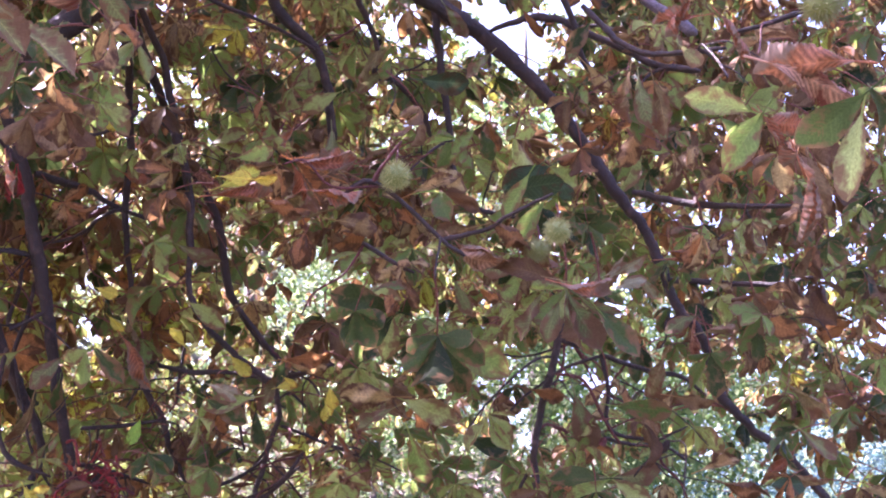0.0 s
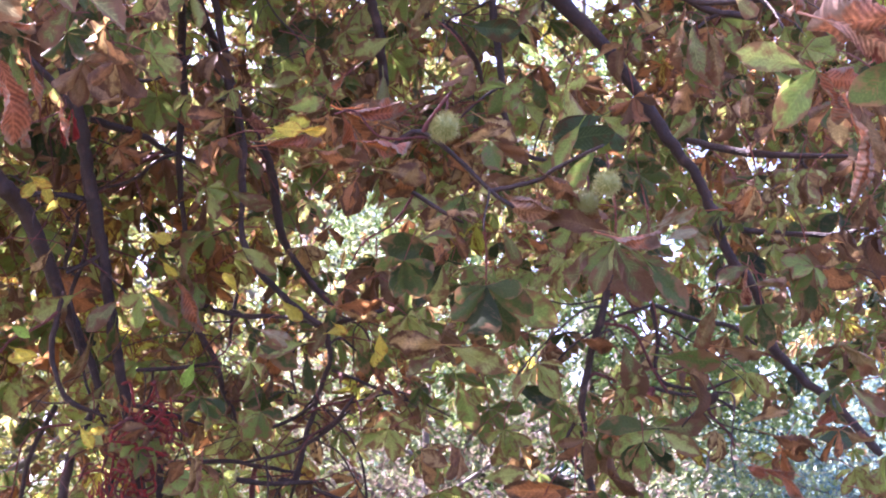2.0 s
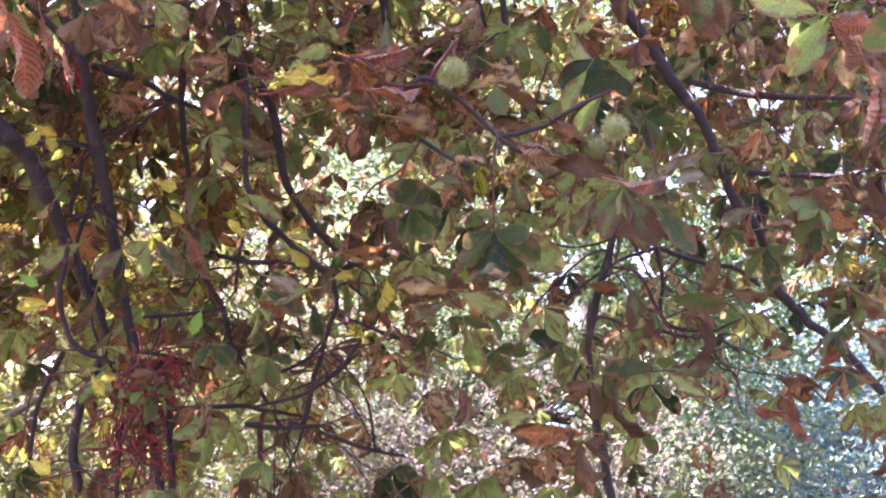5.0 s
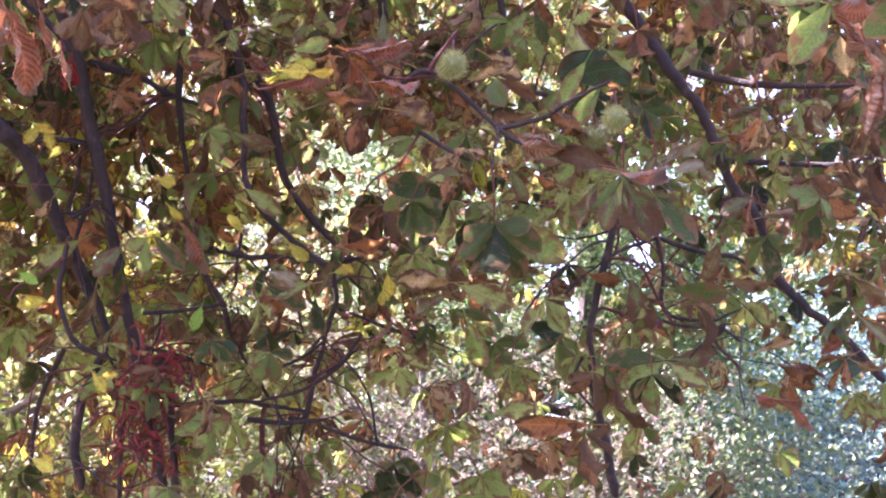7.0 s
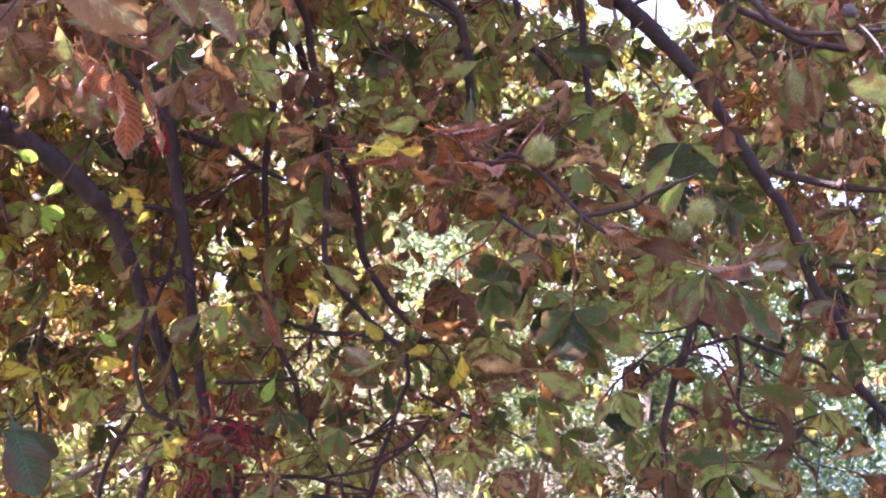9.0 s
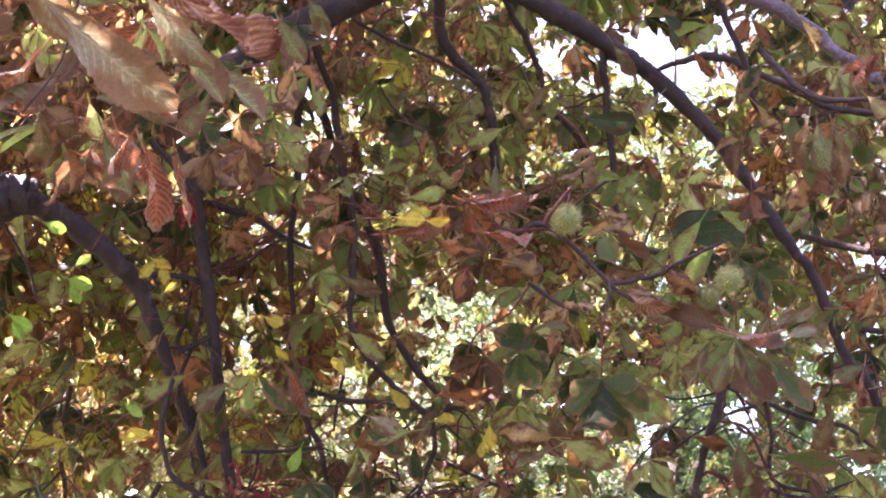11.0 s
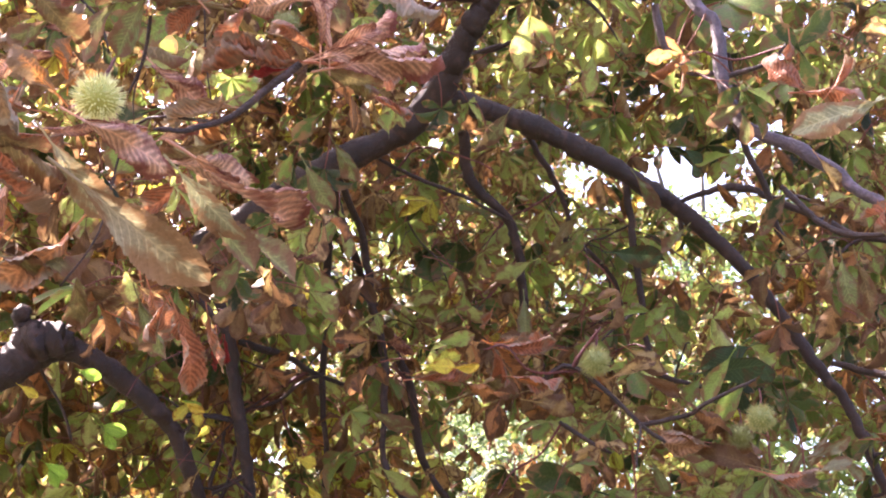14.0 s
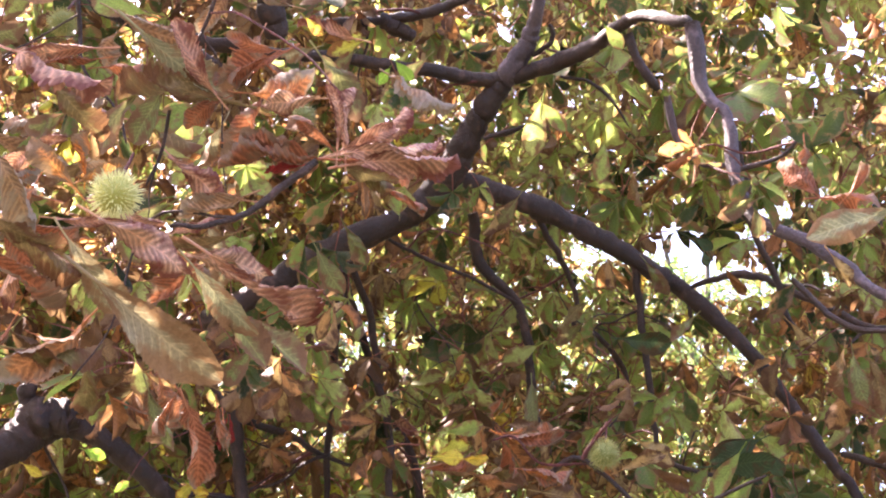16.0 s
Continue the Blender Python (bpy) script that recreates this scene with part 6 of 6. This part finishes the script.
# unseen leaves added above and on the sun side to shade the limbs
foliage("overhead_foliage", spread_leaves(70, 2.3, 3.5, (36, 50), (26, 42), SIZE, False) + spread_leaves(170, 1.9, 3.4, (38, 58), (28, 52), SIZE * 1.1, False) + spread_leaves(130, 3.0, 7.0, (5, 75), (46, 72), SIZE * 1.2, False) + spread_leaves(170, 2.7, 4.2, (34, 56), (20, 52), SIZE, False) + spread_leaves(250, 3.6, 6.2, (35, 62), (18, 52), SIZE * 1.2, False), "foliage added out of sight to cast shade", (LIGHT, LIGHT_DRY, LIGHT))
foliage("side_foliage", spread_leaves(110, 3.0, 4.2, (26, 37), (15, 27), SIZE, False), "foliage behind the knobbed limb", (FRESH + TIRED, CRISP + TIRED, TIRED))


# ---- a hanging bunch of bare red leaf stalks and shrivelled leaflets ----
for k in range(150):
    h = rng.uniform(-0.16, 0.12)
    c = BUNCH + (0.03 * math.sin(23 * h), 0, h) + rng.normal(0, 1, 3) * (0.034, 0.024, 0.014)
    d = rng.normal(0, 1, 3) * (1, 0.7, 0.9) + (0, 0, -0.45)
    d = d / np.linalg.norm(d) * rng.uniform(0.015, 0.075)
    bend = rng.normal(0, 0.18, 3) * np.linalg.norm(d)
    wide = rng.uniform(0.0016, 0.0040)
    wood("stalk", [(*c, wide), (*(c + d * 0.5 + bend), wide * 0.8), (*(c + d), wide * 1.1)], "bare red leaf stalk" if k % 4 else "dark withered leaf stalk")
for k in range(26):
    c = BUNCH + (0, -0.01, 0) + rng.normal(0, 1, 3) * (0.035, 0.02, 0.065)
    blade(("scarlet", "rust", "red", "brown")[k % 4], *c, *rng.uniform(-180, 180, 3), rng.uniform(0.025, 0.055))

# ---- spiny seed husks ----
def husk(x, y, z, across, tint):
    """A round green seed husk set with short spines, on a stalk."""
    rng2 = np.random.RandomState(int(abs(x * 1000)) % 9999)
    bm = bmesh.new()
    bmesh.ops.create_icosphere(bm, subdivisions=4, radius=1.0)
    r = across / 2 * 0.72
    for v in bm.verts:
        v.co *= r * (1 + 0.05 * noise.noise(v.co * 2.2))
        v.co.z *= 0.94
    body = len(bm.faces)
    n, ga = 330, math.pi * (3 - math.sqrt(5))
    for k in range(n):
        h = 1 - 2 * (k + 0.5) / n
        q = math.sqrt(1 - h * h)
        d = Vector((q * math.cos(k * ga), q * math.sin(k * ga), h)) + Vector(rng2.normal(0, 0.05, 3))
        d.normalize()
        s1 = d.orthogonal().normalized()
        s2 = d.cross(s1)
        wide, tall = r * 0.050, r * rng2.uniform(0.30, 0.56)
        base = [bm.verts.new(d * r * 0.93 + (s1 * math.cos(a) + s2 * math.sin(a)) * wide) for a in (0, 1.57, 3.14, 4.71)]
        tip = bm.verts.new(d * (r + tall) + Vector(rng2.normal(0, 0.12, 3)) * tall)
        for i in range(4):
            bm.faces.new((base[i], base[(i + 1) % 4], tip))
    for k, f in enumerate(bm.faces):
        f.smooth = k < body
        f.material_index = 1 if k < body else 0
    me = bpy.data.meshes.new("seed_husk")
    bm.to_mesh(me)
    bm.free()
    me.materials.append(HUSK[tint])
    me.materials.append(HUSK_BODY["pale" if tint == "pale" else "green"])
    ob = child("seed_husk", me, tree, {"green": "spiny green seed husk", "pale": "spiny pale yellow-green seed husk", "dull": "spiny olive seed husk"}[tint])
    ob.location = Vector((x, y, z)) - Vector(BASE)
    p = [(0, 0, r * 0.8, r * 0.13), (r * 0.2, r * 0.3, r * 1.9, r * 0.10), (r * 0.1, r * 0.9, r * 3.0, r * 0.10)]
    v, q = tube(p, 4, 7, 0.08, 3)
    stalk = child("stalk", mesh_of("stalk", v, q, [RED_STALK]), ob, "reddish stalk")
    return ob


husk(-0.084, 1.906, 2.352, 0.0580, "green")
husk(0.181, 1.973, 2.273, 0.0528, "green")
husk(0.152, 2.032, 2.260, 0.0483, "dull")
husk(-0.572, 1.012, 2.341, 0.0590, "pale")
husk(0.453, 1.346, 2.340, 0.0575, "dull")
husk(-0.792, 1.215, 2.729, 0.0445, "green")
husk(-0.469, 1.301, 2.623, 0.0397, "dull")


# ---- trees beyond ----
def far_tree(x, y, height, spread, mat, label, seed, leaves, leaf_size, low=0.08):
    """A whole tree: tapered trunk with limbs, and a crown of clumped small leaves."""
    r = np.random.RandomState(seed)
    top = tagged(new("park_tree"), label, "tree", group="trees beyond the chestnut")
    top.location = (x, y, 0)
    v, q = tube([(0, 0, -0.2, height * 0.022), (0.1, 0, height * 0.3, height * 0.017), (0, 0.15, height * 0.65, height * 0.010), (0.1, 0, height * 0.95, 0.02)], 5, 10, 0.06, seed)
    child("trunk", mesh_of("trunk", v, q, [FAR_BARK]), top)
    centres = []
    for k in range(26):
        h = height * r.uniform(low + 0.06, 0.95)
        a = r.uniform(0, 6.283)
        reach = spread * math.sqrt(max(0.05, 1 - ((h / height - 0.45) / 0.56) ** 2)) * r.uniform(0.55, 1.0)
        tip = (reach * math.cos(a), reach * math.sin(a), h)
        mid = (tip[0] * 0.5, tip[1] * 0.5, h * 0.86)
        v, q = tube([(0, 0, h * 0.72, height * 0.008), (*mid, height * 0.005), (*tip, 0.01)], 4, 6, 0.1, seed + k)
        child("limb", mesh_of("limb", v, q, [FAR_BARK]), top)
        centres += [tip, mid, tuple(0.7 * t + 0.3 * m for t, m in zip(tip, mid))]
    centres = np.array(centres)
    pick = centres[r.randint(len(centres), size=leaves)]
    pos = pick + r.normal(0, 1, (leaves, 3)) * spread * np.array((0.17, 0.17, 0.13))
    pos[:, 2] = np.maximum(pos[:, 2], height * low * r.uniform(0.3, 1.2, leaves))
    way = pos + (x, y, 0) - EYE
    left, up = np.degrees(np.arctan2(-way[:, 0], way[:, 1])), np.degrees(np.arctan2(way[:, 2], np.hypot(way[:, 0], way[:, 1])))
    for a, e, rad, share in GAPS:
        if share < 0.06:
            clear = (np.hypot(left - a, up - e) > rad * 0.9) | (r.rand(len(pos)) < (0.0 if e > 23 else 0.08))
            pos, left, up = pos[clear], left[clear], up[clear]
    leaves = len(pos)
    nrm = r.normal(0, 1, (leaves, 3)) + (0, -0.35, 0.35)
    nrm /= np.linalg.norm(nrm, axis=1)[:, None]
    s = np.cross(nrm, r.normal(0, 1, (leaves, 3)))
    s /= np.linalg.norm(s, axis=1)[:, None]
    d = np.cross(s, nrm)
    size = leaf_size * r.uniform(0.6, 1.4, (leaves, 1))
    quad = np.stack([pos, pos + d * size * 0.5 + s * size * 0.26 + nrm * size * 0.1, pos + d * size, pos + d * size * 0.5 - s * size * 0.26 + nrm * size * 0.1], 1)
    uv = np.tile(np.array([(0.5, 0), (1, 0.5), (0.5, 1), (0, 0.5)]), (leaves, 1))
    tone = np.repeat(r.rand(leaves), 4)
    crown = child("crown", mesh_of("crown", quad.reshape(-1, 3), np.arange(leaves * 4).reshape(-1, 4), [mat], uv, tone, False), top)
    tagged(crown, kind="stuff")
    return top


far_tree(-5.6, 12.5, 8.5, 3.6, FAR_YELLOW, "broad tree with sunlit yellow-green autumn leaves", 101, 34000, 0.10, 0.08)
far_tree(-1.0, 15.5, 5.0, 3.0, FAR_TAN, "low thin tree with dry pinkish-tan leaves", 102, 24000, 0.085, 0.05)
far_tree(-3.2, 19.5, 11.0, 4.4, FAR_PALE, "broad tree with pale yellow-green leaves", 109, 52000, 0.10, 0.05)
far_tree(5.9, 15.0, 5.2, 2.8, FAR_BLUE, "low dense tree with leaves tinted a hazy blue-green", 103, 19000, 0.085)
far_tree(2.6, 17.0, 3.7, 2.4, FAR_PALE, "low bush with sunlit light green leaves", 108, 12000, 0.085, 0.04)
far_tree(1.4, 20.5, 13.5, 4.9, FAR_GREEN, "tall tree with sunlit light green leaves", 104, 60000, 0.12)
far_tree(-11.5, 22.0, 13.0, 5.4, FAR_YELLOW, "tall tree with yellowing leaves", 105, 30000, 0.17)
far_tree(8.0, 22.0, 8.0, 5.0, FAR_BLUE, "broad tree with leaves tinted a dull hazy blue-green", 106, 24000, 0.13)
far_tree(-4.5, 25.0, 15.0, 5.4, FAR_GREEN, "broad tree with light green leaves", 107, 50000, 0.15, 0.04)
# far row; haze is put into its pale and blue-green leaf colours
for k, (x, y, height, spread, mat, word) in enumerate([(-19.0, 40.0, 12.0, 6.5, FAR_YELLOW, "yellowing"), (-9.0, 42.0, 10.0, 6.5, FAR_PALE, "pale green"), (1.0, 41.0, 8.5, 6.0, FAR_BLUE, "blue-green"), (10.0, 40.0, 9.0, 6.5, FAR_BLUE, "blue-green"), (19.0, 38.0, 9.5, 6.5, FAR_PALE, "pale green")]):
    far_tree(x, y, height, spread, mat, f"hazy distant park tree with {word} leaves", 120 + k, 13000, 0.30, 0.02)
